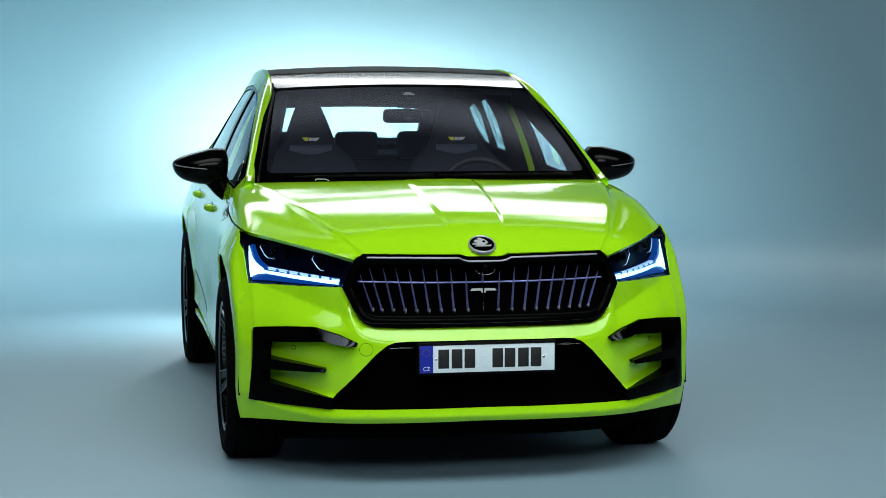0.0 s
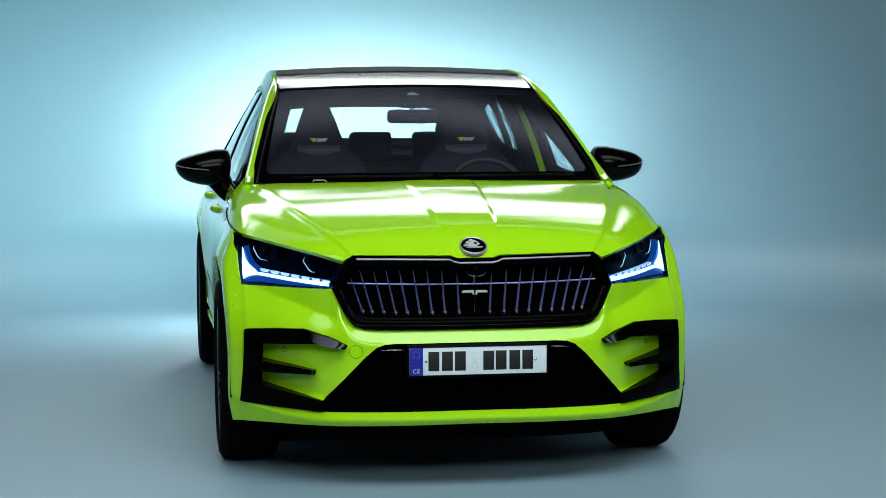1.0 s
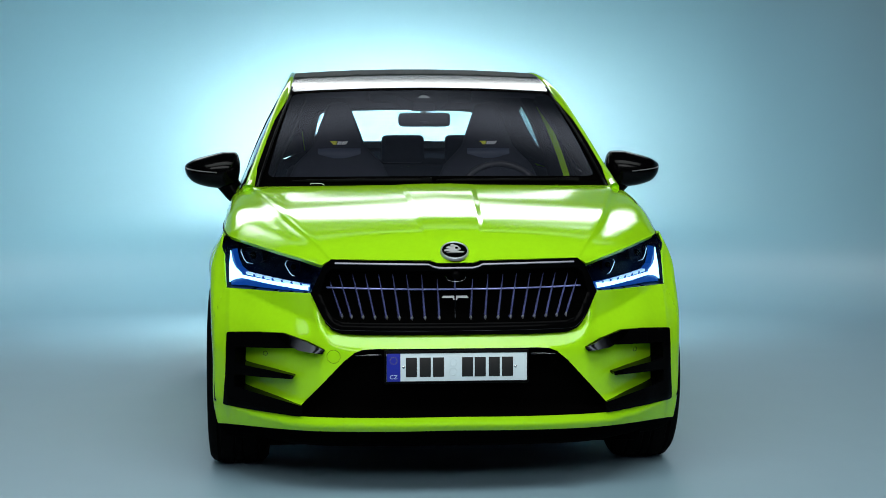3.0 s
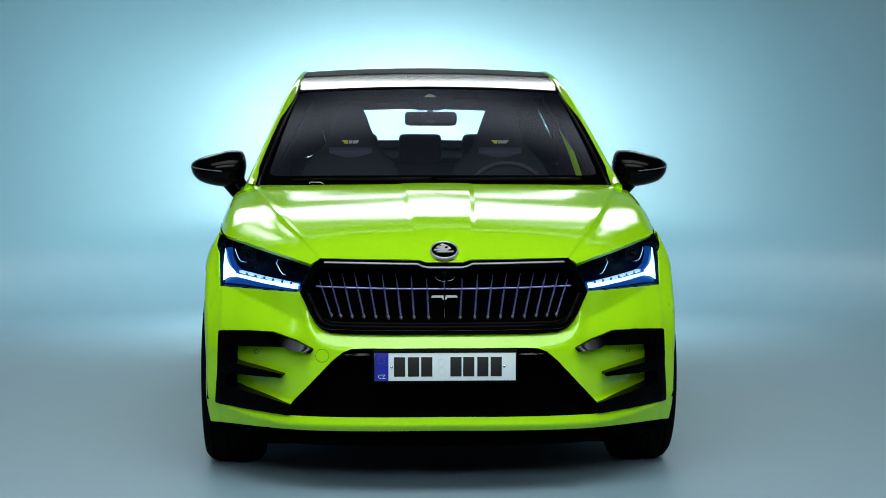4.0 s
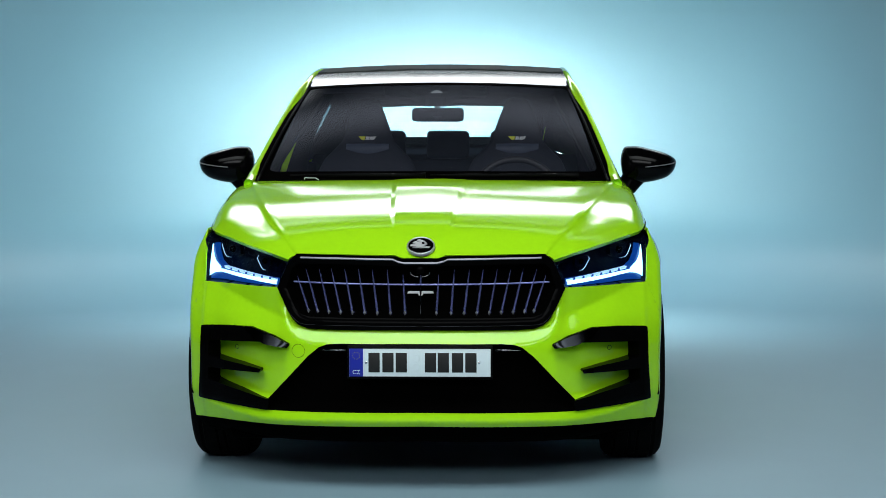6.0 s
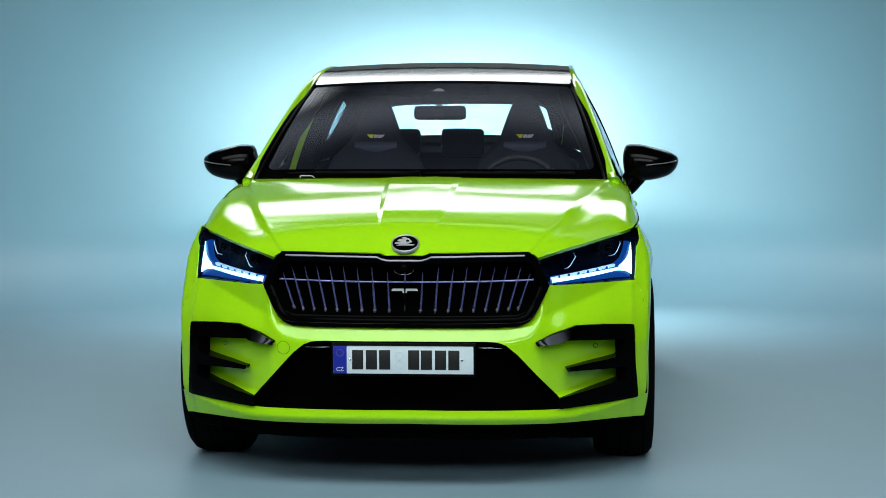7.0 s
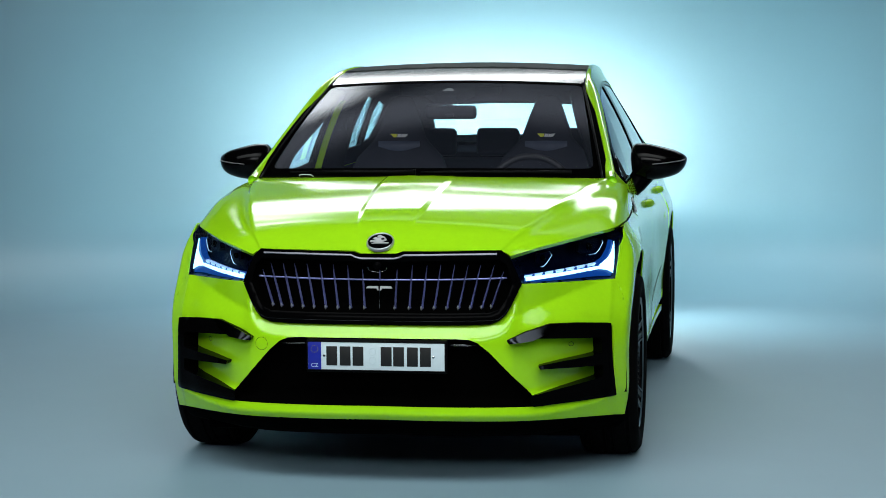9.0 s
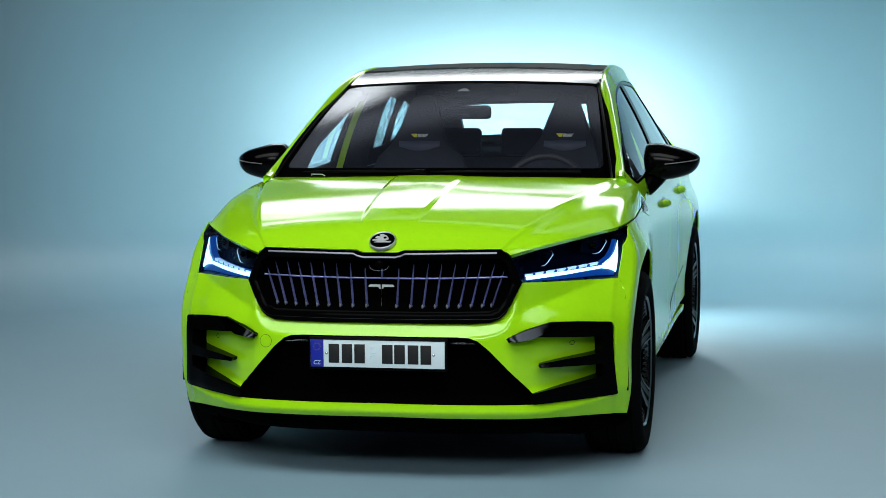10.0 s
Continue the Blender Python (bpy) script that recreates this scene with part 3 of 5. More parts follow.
shoulder = pchip([0, 0.10, 0.22, 0.42, 0.62, 0.82, 1.0], [0, 0.20, 0.30, 0.40, 0.54, 0.76, 1.0])
crown = pchip([0, 0.10, 0.22, 0.42, 0.62, 0.78, 0.90, 0.96, 1.0], [0, 0.10, 0.15, 0.19, 0.25, 0.36, 0.58, 0.78, 1.0])
s_row = np.concatenate([np.linspace(0, 0.12, 4), np.linspace(0.135, 0.30, 56), np.linspace(0.32, 1.0, 22), 1 + np.linspace(0, 1, 26)[1:]])
v_row = np.concatenate([np.linspace(0, 0.14, 14), np.linspace(0.15, 1, 60)])
right = np.stack([hood_point(s, v_row) for s in s_row], 1)
left = right[:, :0:-1] * np.array([-1, 1, 1])
top = np.concatenate([left, right], 1)
under = top + np.array([0, 0.02, -0.012])
hood_front = np.stack([top[0] + np.array([0, k, -d]) for k, d in ((0.0, 0.0), (0.004, 0.004), (0.02, 0.006))])
put("hood", join(loft(top), loft(under, flip=True), loft(hood_front, flip=True), loft([top[:, 0], under[:, 0]], flip=False), loft([top[:, -1], under[:, -1]], flip=True), loft([top[-1], under[-1]])), PAINT, car, "lime green creased hood")
put("hood_filler", slab([(-0.62, 0.70), (0.62, 0.70), (0.80, 0.95), (0.82, 1.25), (-0.82, 1.25), (-0.80, 0.95)], lambda a, b: (a, b, 0 * a + 0.90), lambda a, b: (a, b, 0 * a + 0.86), pitch=0.2, hint=(0, 0, 1)), DARK, car)

# round emblem on the nose: chrome ring, black field, plain pale shapes
nose_a, nose_b = hood_point(0, np.array([0.026])), hood_point(0, np.array([0.076]))
nose = (nose_a + nose_b)[0] / 2
badge_m = pose(0, float(nose[1]), float(nose[2]), 33, 0, 0) @ pose(0, 0, 0.0045) @ Matrix.Scale(1.03, 4)
emblem = put("emblem", moved(lathe([(-0.004, 0.001), (-0.004, 0.046), (0.003, 0.0455), (0.0045, 0.043), (0.003, 0.001)], 40, "z"), badge_m), GLOSS, car, "round emblem, plain pale shapes on black", sharp=40)
put("emblem_ring", moved(lathe([(-0.006, 0.0515), (0.003, 0.0508), (0.0065, 0.0485), (0.0065, 0.0470), (0.003, 0.0452)], 48, "z"), badge_m), RINGM, emblem, "satin chrome ring")
wing = [(-0.030, -0.016), (0.030, -0.016), (0.034, -0.009), (0.006, -0.010), (0.024, 0.006), (0.012, 0.024), (-0.006, 0.034), (-0.016, 0.028), (-0.004, 0.016), (-0.022, 0.022), (-0.030, 0.012), (-0.014, 0.004), (-0.036, 0.002), (-0.038, -0.006), (-0.012, -0.008)]
put("emblem_shape", moved(slab(wing, lambda a, b: (a, b, 0 * a + 0.0068), lambda a, b: (a, b, 0 * a + 0.003), pitch=0.01, hint=(0, 0, 1)), badge_m), SILVERP, emblem, smooth=False)
put("emblem_eye", moved(lathe([(0.007, 0.006), (0.0085, 0.005), (0.009, 0.0005)], 16, "z"), badge_m @ pose(0.008, 0.010, 0)), GLOSS, emblem)

# ---- grille ----
grille_full = both(grille_st)
opening = both([(0, 0.846), (0.30, 0.852), (0.455, 0.853), (0.478, 0.835), (0.500, 0.765), (0.470, 0.695), (0.448, 0.668), (0.418, 0.657), (0.30, 0.655), (0, 0.654)])
open_poly = np.array(dense(opening, 0.02))
grille = put("grille", slab(grille_full, lambda a, b: skin(a, b, -0.006 - 0.006 * step01(0.0, 0.012, gap_to(open_poly, np.stack([a, b], 1))), facets=False), lambda a, b: skin(a, b, 0.02, facets=False), holes=[opening], pitch=0.012), GLOSS, car, "gloss black grille surround with upright crystal ribs")


def grille_back(a, b):
    d = gap_to(open_poly, np.stack([a, b], 1))
    return skin(a, b, -0.004 + 0.045 * step01(0.0, 0.02, d), facets=False)


put("grille_panel", slab(opening, grille_back, lambda a, b: skin(a, b, 0.06, facets=False), pitch=0.014), DARK, grille)
RIBS = [(0.463, 0.806, 0.418, 0.669), (0.429, 0.831, 0.383, 0.667), (0.379, 0.832, 0.341, 0.666), (0.333, 0.832, 0.297, 0.665), (0.283, 0.832, 0.253, 0.664), (0.231, 0.832, 0.207, 0.664), (0.180, 0.831, 0.160, 0.663), (0.124, 0.830, 0.112, 0.663), (0.066, 0.813, 0.058, 0.663)]


def on_skin(x, z, off):
    return np.array([float(q) for q in skin(np.array(x), np.array(z), off, facets=False)])


def rib(x0, z0, x1, z1):
    """One faceted rib: pointed at the top, thickest near the foot, which ends in a cut facet."""
    rows = []
    for t, w, d in ((0, 0.0012, 0.004), (0.10, 0.0022, 0.008), (0.33, 0.0042, 0.014), (0.36, 0.0042, 0.014), (0.92, 0.0046, 0.016), (0.955, 0.0072, 0.019), (0.985, 0.0062, 0.016), (1.0, 0.0008, 0.010)):
        c = on_skin(x0 + (x1 - x0) * t, z0 + (z1 - z0) * t, 0.034)
        rows.append([c + np.array(o) for o in ((-w, 0, 0), (-w * 0.5, -d * 0.75, 0), (0, -d, 0), (w * 0.5, -d * 0.75, 0), (w, 0, 0))])
    return loft(rows)


for x0, z0, x1, z1 in RIBS:
    for side in (1, -1):
        put("grille_rib", sided(rib(x0, z0, x1, z1), side), RIBM, grille, "violet crystal rib", sharp=25)
        c = on_skin(x1, z1 + 0.004, 0.012)
        tip = [tuple(c + np.array(o)) for o in ((-0.0052, 0.01, 0.004), (0.0052, 0.01, 0.004), (0.0, 0.004, -0.006), (0.0, -0.005, 0.0015), (0.0, 0.002, 0.014))]
        put("rib_tip", sided((tip, [(0, 3, 4), (3, 1, 4), (0, 2, 3), (2, 1, 3)]), side), RINGM, grille, smooth=False)
bar_path = [on_skin(x, 0.7755 + 0.006 * (x / 0.46) ** 2, 0.030) for x in np.linspace(-0.475, 0.475, 41)]
put("grille_bar", tube(bar_path, 0.0042, 8, 0.9), RIBM, grille, "thin cross bar")
put("grille_stem", tube([on_skin(0, z, 0.028) for z in (0.765, 0.71, 0.662)], 0.0018, 6), FIN, grille)
for side in (1, -1):
    w = [(0.004, 0.752), (0.044, 0.752), (0.050, 0.744), (0.010, 0.744), (0.006, 0.736), (0.003, 0.736)]
    put("grille_mark", sided(slab(w, lambda a, b: skin(a, b, 0.018, facets=False), lambda a, b: skin(a, b, 0.026, facets=False), pitch=0.02), side), SILVERP, grille, smooth=False)
put("grille_stub", rib(0.0, 0.812, 0.0, 0.772), RIBM, grille, sharp=25)
cam_arc = [on_skin(0.037 * math.sin(q) * 1.0, 0.838 - 0.030 * math.cos(q) ** 0.5, -0.014) for q in np.linspace(-1.45, 1.45, 15)]
put("camera_lip", tube(cam_arc, 0.0009, 6), DCHROME, grille)
eye_m = pose(0, on_skin(0, 0.832, -0.012)[1], 0.832, 90, 0, 0)
put("parking_lens", moved(lathe([(-0.006, 0.016), (0.004, 0.015), (0.007, 0.009), (0.008, 0.001)], 24, "z"), eye_m), GLOSS, grille)
strip = [(0.445, 0.874), (0.30, 0.873), (0.100, 0.870), (0.084, 0.862), (0.062, 0.857), (0, 0.857)]
for side in (1, -1):
    rows = []
    for (x0, z0), (x1, z1) in zip(strip, strip[1:]):
        for t in np.linspace(0, 1, 8, endpoint=False):
            rows.append((x0 + (x1 - x0) * t, z0 + (z1 - z0) * t))
    rows.append(strip[-1])
    path = [on_skin(x, z, -0.015) for x, z in rows]
    put("grille_trim", sided(loft([[p + np.array(o) for o in ((0, 0.006, 0.0055), (0, 0.0, 0.0052), (0, -0.003, 0.0), (0, -0.001, -0.003), (0, 0.006, -0.004))] for p in path], flip=True), side), STRIP, grille, "dark chrome trim strip", sharp=35)
    bead = [(0.487, 0.672), (0.472, 0.650), (0.452, 0.634), (0.425, 0.628), (0.33, 0.627), (0.15, 0.626), (0, 0.6255)]
    fine = np.array(bead)
    put("grille_bead", sided(tube([on_skin(float(x), float(z), -0.0125) for x, z in zip(np.interp(np.linspace(0, 6, 40), range(7), fine[:, 0]), np.interp(np.linspace(0, 6, 40), range(7), fine[:, 1]))], 0.0011, 6), side), FIN, grille)
# lime bar added in place of the green reflection below the ribs
foot = [on_skin(x, 0.6605, 0.030) for x in np.linspace(-0.40, 0.40, 21)]
put("grille_foot_reflection", tube(foot, 0.0020, 6), PAINT, grille, "thin lime line imitating a reflection along the grille foot")

# ---- headlights ----
LED_BAR = [(0.806, 0.800), (0.690, 0.792), (0.545, 0.783), (0.545, 0.769), (0.690, 0.779), (0.806, 0.790)]
LED_TAIL = [(0.860, 0.770), (0.862, 0.83), (0.861, 0.888), (0.850, 0.852), (0.834, 0.826), (0.808, 0.806), (0.806, 0.789), (0.832, 0.785)]
# outline of the added bloom sheet, a little wider than bar and wedge
LED_BLOOM = [(0.862, 0.760), (0.790, 0.764), (0.690, 0.763), (0.540, 0.764), (0.538, 0.790), (0.690, 0.800), (0.800, 0.810), (0.828, 0.828), (0.846, 0.858), (0.858, 0.892)]
lamp_out = rounded(lamp_st, 0.008, 3)
lamp_poly = np.array(dense(lamp_out, 0.02))


def lamp_back(a, b):
    d = gap_to(lamp_poly, np.stack([a, b], 1))
    return skin(a, b, 0.004 + 0.085 * step01(0.0, 0.012, d), facets=False)


def lamp_slab(poly, front, rear, pitch=0.012):
    return slab(on_front(poly), lambda a, b: skin(a, b, front, facets=False), lambda a, b: skin(a, b, rear, facets=False), pitch=pitch)


for side in (1, -1):
    headlight = put("headlight", sided(slab(lamp_out, lamp_back, lambda a, b: skin(a, b, 0.11, facets=False), pitch=0.012), side), LAMPB, car, "dark headlight with a lit white-blue light strip")
    put("lens_cover", sided(slab(lamp_out, lambda a, b: skin(a, b, -0.002, facets=False), pitch=0.016), side), LENS, headlight, "clear lens").visible_shadow = False
    put("light_bar", sided(lamp_slab(LED_BAR, 0.022, 0.027), side), LED, headlight, "lit white strip")
    # glowing sheet behind the strip, added for its blue bloom; no lamp part
    put("led_bloom", sided(lamp_slab(LED_BLOOM, 0.028, 0.06), side), BLOOM, headlight, "added blue sheet imitating bloom round the lit strip")
    put("light_fang", sided(lamp_slab(LED_TAIL, 0.020, 0.024), side), LED, headlight, "lit white wedge")
    for k in range(7):
        x = 0.795 - k * 0.0375
        z = 0.8125 - 0.0034 * k
        tile = [(x, z + 0.000), (x - 0.030, z - 0.0028), (x - 0.030, z - 0.0115), (x - 0.004, z - 0.0090)]
        put("light_tile", sided(lamp_slab(tile, 0.026, 0.045, 0.02), side), LEDDIM, headlight, smooth=False)
    # two projector modules behind angular brackets
    for x, z, w, h, edge in ((0.772, 0.874, 0.062, 0.046, [(0.818, 0.894), (0.822, 0.886), (0.807, 0.857), (0.796, 0.846), (0.770, 0.844)]), (0.606, 0.848, 0.046, 0.036, [(0.630, 0.871), (0.638, 0.856), (0.619, 0.827), (0.609, 0.818), (0.596, 0.817)])):
        shell = [(x + w * 0.62, z + h * 0.55), (x - w * 0.5, z + h * 0.50), (x - w * 0.55, z - h * 0.35), (x - w * 0.35, z - h * 0.55), (x + w * 0.30, z - h * 0.50), (x + w * 0.58, z - h * 0.05)]
        projector = put("projector", sided(lamp_slab(shell, 0.056, 0.085), side), LAMPB, headlight, "black projector module", smooth=False)
        p = skin(np.array(station(x)), np.array(z), 0.042, facets=False)
        put("projector_lens", sided(moved(lathe([(0.0, h * 0.30), (0.008, h * 0.28), (0.014, h * 0.16), (0.016, 0.001)], 20, "y"), pose(float(p[0]), float(p[1]) + 0.012, float(p[2])) @ Matrix.Diagonal((1, -1, 1, 1))), side), GLOSS, projector)
        path = [np.array([float(q) for q in skin(np.array(station(a)), np.array(b), 0.036, facets=False)]) for a, b in edge]
        put("projector_bracket", sided(tube(path, [0.0006, 0.0017, 0.0018, 0.0015, 0.0005], 6), side), LEDDIM, projector, "bright bracket")
    # side reflector slip at the outer top
    slip = [(0.880, 0.900), (0.8835, 0.872), (0.880, 0.858), (0.875, 0.874)]
    put("lamp_reflector", sided(lamp_slab(slip, 0.010, 0.016, 0.02), side), LAMPC, headlight, smooth=False)


# ---- body sides ----
belt_z = pchip([1.15, 1.40, 2.0, 3.0, 3.8, 4.6], [0.990, 1.015, 1.040, 1.068, 1.088, 1.10])
TOP_Y = [1.22, 1.40, 1.60, 1.80, 2.0, 2.3, 2.6, 3.0, 3.4, 3.8, 4.2, 4.46]
top_z = pchip(TOP_Y, [1.098, 1.185, 1.298, 1.410, 1.512, 1.572, 1.592, 1.584, 1.533, 1.432, 1.272, 1.152])
top_x = pchip(TOP_Y, [0.792, 0.758, 0.716, 0.672, 0.632, 0.610, 0.600, 0.592, 0.582, 0.566, 0.540, 0.522])


def sides_of(y):
    return station_y(y, 0.6)


def panel(name, outline, label="", mat=PAINT, under=None, pitch=0.03, thick=0.006):
    made = []
    for side in (1, -1):
        made.append(put(name, sided(slab(outline, lambda a, b: skin(a, b, 0.0, facets=False), lambda a, b: skin(a, b, thick, facets=False), pitch=pitch, hint=(1, -0.3, 0)), side), mat, under or car, label))
    return made


rear_arch = [(1.37 + y - 0.85, z) for y, z in ((REAR_AXLE + 0.45 * math.cos(a), AXLE_Z - 0.005 + 0.45 * math.sin(a)) for a in np.linspace(-0.2, math.pi + 0.2, 40))]
rim_line = [hood_rim(np.array(v)) for v in (0.58, 0.66, 0.74, 0.82, 0.9, 0.96, 1.0)]
fender = [lamp_st[8], lamp_st[9], lamp_st[10], lamp_st[11], (station(0.902), 0.931)]
fender += [(station_y(float(p[1]), float(p[2])), float(p[2]) - 0.006) for p in rim_line]
fender += [(sides_of(1.3995), float(belt_z(1.398)) - 0.004), (sides_of(1.3995), 0.285)]
fender += [p for p in front_arch if p not in arch_front[1:] and p[1] > 0.285]
fender[-1] = (fender[-1][0], fender[-1][1] + 0.003)
panel("fender", fender, "lime green front fender", pitch=0.010)
seam = [tuple(float(q) for q in skin(np.array(lamp_st[8][0] + (seam_low[0] - lamp_st[8][0]) * t), np.array(lamp_st[8][1] + (seam_low[1] - lamp_st[8][1]) * t), 0.0055, facets=False)) for t in np.linspace(0, 1, 16)]
for side in (1, -1):
    put("fender_gap", sided(tube(seam, 0.0045, 8), side), DARK, car)
for side in (1, -1):
    rows = []
    for v in np.linspace(0.53, 1.0, 24):
        r = hood_rim(np.array(v))
        sx, sy, sz = (float(q) for q in skin(np.array(station_y(float(r[1]), float(r[2]))), np.array(float(r[2]) - 0.006), facets=False))
        rows.append([(sx - 0.0005, sy, sz), ((sx + float(r[0])) / 2, sy, sz - 0.001), (float(r[0]) - 0.012, sy, sz - 0.006)])
    put("hood_gap", sided(tube([tuple(hood_rim(np.array(v)) + np.array([0.002, 0, -0.006])) for v in np.linspace(0.50, 0.97, 20)], 0.0022, 6), side), DARK, car)
    put("fender_flange", sided(loft(rows, flip=True), side), PAINT, car)


def belt_run(y0, y1, n=8):
    return [(sides_of(y), float(belt_z(y)) - 0.003) for y in np.linspace(y0, y1, n)]


front_doors = panel("front_door", belt_run(1.402, 2.4565) + [(sides_of(2.4565), 0.300), (sides_of(1.402), 0.282)], "lime green front door")
low_arch = [p for p in rear_arch if p[1] > 0.36 and p[0] < sides_of(3.36)]
rear_doors = panel("rear_door", belt_run(2.4595, 3.352) + [(sides_of(3.352), low_arch[0][1] + 0.004)] + low_arch + [(sides_of(2.4595), 0.300)], "lime green rear door")
quarter_arch = [p for p in rear_arch if p[0] >= sides_of(3.356)]
panel("quarter_panel", belt_run(3.355, 4.55) + [(sides_of(4.55), 0.30)] + quarter_arch, "lime green rear quarter panel")
panel("sill", [(sides_of(1.31), 0.278), (sides_of(2.458), 0.296), (sides_of(3.14), 0.352), (sides_of(3.14), 0.325), (sides_of(2.46), 0.262), (sides_of(1.31), 0.222)], "lime green sill", thick=0.03)
for end in (FRONT_AXLE, REAR_AXLE):
    for side in (1, -1):
        rows = [[(x, end + 0.455 * math.cos(a), AXLE_Z + 0.476 * math.sin(a)) for a in np.linspace(-0.1, math.pi + 0.1, 28)] for x in (0.56, 0.905)]
        wall = [(0.56, end + 0.455 * math.cos(a), AXLE_Z + 0.476 * math.sin(a)) for a in np.linspace(-0.1, math.pi + 0.1, 28)]
        put("wheel_liner", sided(join(loft(rows), (wall, [tuple(range(len(wall)))])), side), DARK, car)

# handles and side details
for door, y, z in ((front_doors, 2.27, 0.942), (rear_doors, 3.20, 0.958)):
    for ob, side in zip(door, (1, -1)):
        x = float(side_x(np.array(y), np.array(z)))
        grip = [(x + dx, y + dy, z) for dx, dy in ((-0.016, -0.070), (-0.006, -0.052), (0.006, -0.026), (0.010, 0.0), (0.006, 0.026), (-0.006, 0.052), (-0.016, 0.070))]
        handle = put("door_handle", sided(tube([(gx, gy, gz - 0.006) for gx, gy, gz in grip], [0.002, 0.015, 0.023, 0.026, 0.023, 0.015, 0.002], 14, 0.8), side), PAINT, ob, "lime green grip handle")
        cup = [(y + 0.066 * math.cos(q), z + 0.016 + 0.009 * math.sin(q)) for q in np.linspace(0, math.tau, 20, endpoint=False)]
        put("handle_cup", sided(slab(cup, lambda a, b: (side_x(a, b) + 0.0006, a, b), lambda a, b: (side_x(a, b) - 0.004, a, b), pitch=0.02, hint=(1, 0, 0)), side), GLOSS, handle, "black grip recess")
for side in (1, -1):
    # small bright badge low on the fender, with a dark crossed plate
    y0, z0 = 1.29, 0.985
    x = float(side_x(np.array(y0), np.array(z0)))

    def leaf(pts, lift, name, mat, under, label=""):
        poly = [(y0 + dy, z0 + dz) for dy, dz in pts]
        return put(name, sided(slab(poly, lambda a, b: (side_x(a, b) + lift, a, b), lambda a, b: (side_x(a, b) - 0.004, a, b), pitch=0.05, hint=(1, 0, 0)), side), mat, under, label, smooth=False)

    badge = leaf([(-0.10, 0.028), (0.02, 0.044), (0.13, 0.006), (0.03, -0.020)], 0.004, "fender_badge", DCHROME, car, "small chrome fender badge with a black field")
    leaf([(-0.07, 0.025), (0.015, 0.036), (0.095, 0.008), (0.025, -0.010)], 0.006, "badge_field", GLOSS, badge)
    leaf([(-0.03, 0.022), (0.00, 0.030), (0.05, 0.006), (0.03, -0.004)], 0.008, "badge_bar", SILVERP, badge)
    leaf([(-0.02, -0.026), (0.14, 0.000), (0.15, -0.012), (0.20, -0.030), (0.19, -0.058), (0.06, -0.036)], 0.003, "badge_blade", DCHROME, badge)
    leaf([(0.01, -0.026), (0.13, -0.008), (0.17, -0.034), (0.08, -0.032)], 0.005, "badge_field", SILVERP, badge)
    crease = [(float(side_x(np.array(y), np.array(z))) + 0.0006, y, z) for y, z in ((2.50, 0.30), (2.62, 0.42), (2.9, 0.50), (3.10, 0.56))]
    put("door_line", sided(tube(crease, 0.0012, 6), side), SATIN, car)


# ---- greenhouse ----
def house(y, z, off=0.0):
    """Side of the upper body, between belt and roof edge."""
    y, z = np.asarray(y, float), np.asarray(z, float)
    zb, zt = belt_z(y), top_z(y)
    t = np.clip((z - zb) / np.maximum(zt - zb, 0.02), 0, 1.0)
    xb = side_x(y, zb)
    return xb + (top_x(y) - xb) * t + 0.020 * np.sin(np.pi * t) * np.clip((zt - zb) / 0.4, 0, 1) - off, y, z


def roof_run(y0, y1, drop, n=14):
    return [(y, float(top_z(y)) - drop) for y in np.linspace(y0, y1, n)]


def belt_line(y0, y1, lift, n=10):
    return [(y, float(belt_z(y)) + lift) for y in np.linspace(y0, y1, n)]


frame_outline = roof_run(1.225, 4.44, 0.0, 44) + [(4.44, float(belt_z(4.44)))] + belt_line(4.40, 1.25, 0.001, 30)
glass_gap = [(1.335, 1.130), (1.59, 1.252), (1.75, 1.325)] + roof_run(1.90, 3.86, 0.070, 26) + belt_line(3.90, 1.43, 0.052, 24) + [(1.385, 1.074), (1.345, 1.098)]
win_front = [(1.42, 1.104), (1.62, 1.236), (1.76, 1.305)] + roof_run(1.92, 2.43, 0.088, 12) + [(2.46, float(belt_z(2.46)) + 0.064)] + belt_line(2.43, 1.46, 0.062, 10)
win_quarter = [(1.352, 1.124), (1.368, 1.104), (1.385, 1.108), (1.57, 1.229), (1.585, 1.240)]
win_rear = roof_run(2.55, 3.25, 0.088, 12) + [(3.50, float(belt_z(3.50)) + 0.064)] + belt_line(3.46, 2.53, 0.064, 10)
win_small = roof_run(3.29, 3.72, 0.090, 8) + belt_line(3.76, 3.54, 0.066, 6)
hole_front = roof_run(2.18, 2.38, 0.135, 6) + [(2.43, 1.130)] + [(1.93, 1.098), (1.97, 1.19), (2.09, 1.31)]
hole_rear = roof_run(2.98, 3.20, 0.130, 6) + [(3.30, 1.36), (3.45, 1.184), (3.18, 1.168), (3.05, 1.36)]
hole_small = roof_run(3.33, 3.50, 0.115, 6) + [(3.59, 1.30), (3.60, 1.215), (3.505, 1.197), (3.34, 1.36)]
bend = [(y, 1 - float(step01(1.86, 2.10, y))) for y in np.linspace(1.23, 4.4, 60)]
trim_outline = [(1.315, 1.136), (1.575, 1.260), (1.74, 1.335)] + roof_run(1.89, 3.89, 0.056, 26) + belt_line(3.94, 1.43, 0.042, 24) + [(1.375, 1.064), (1.33, 1.090)]
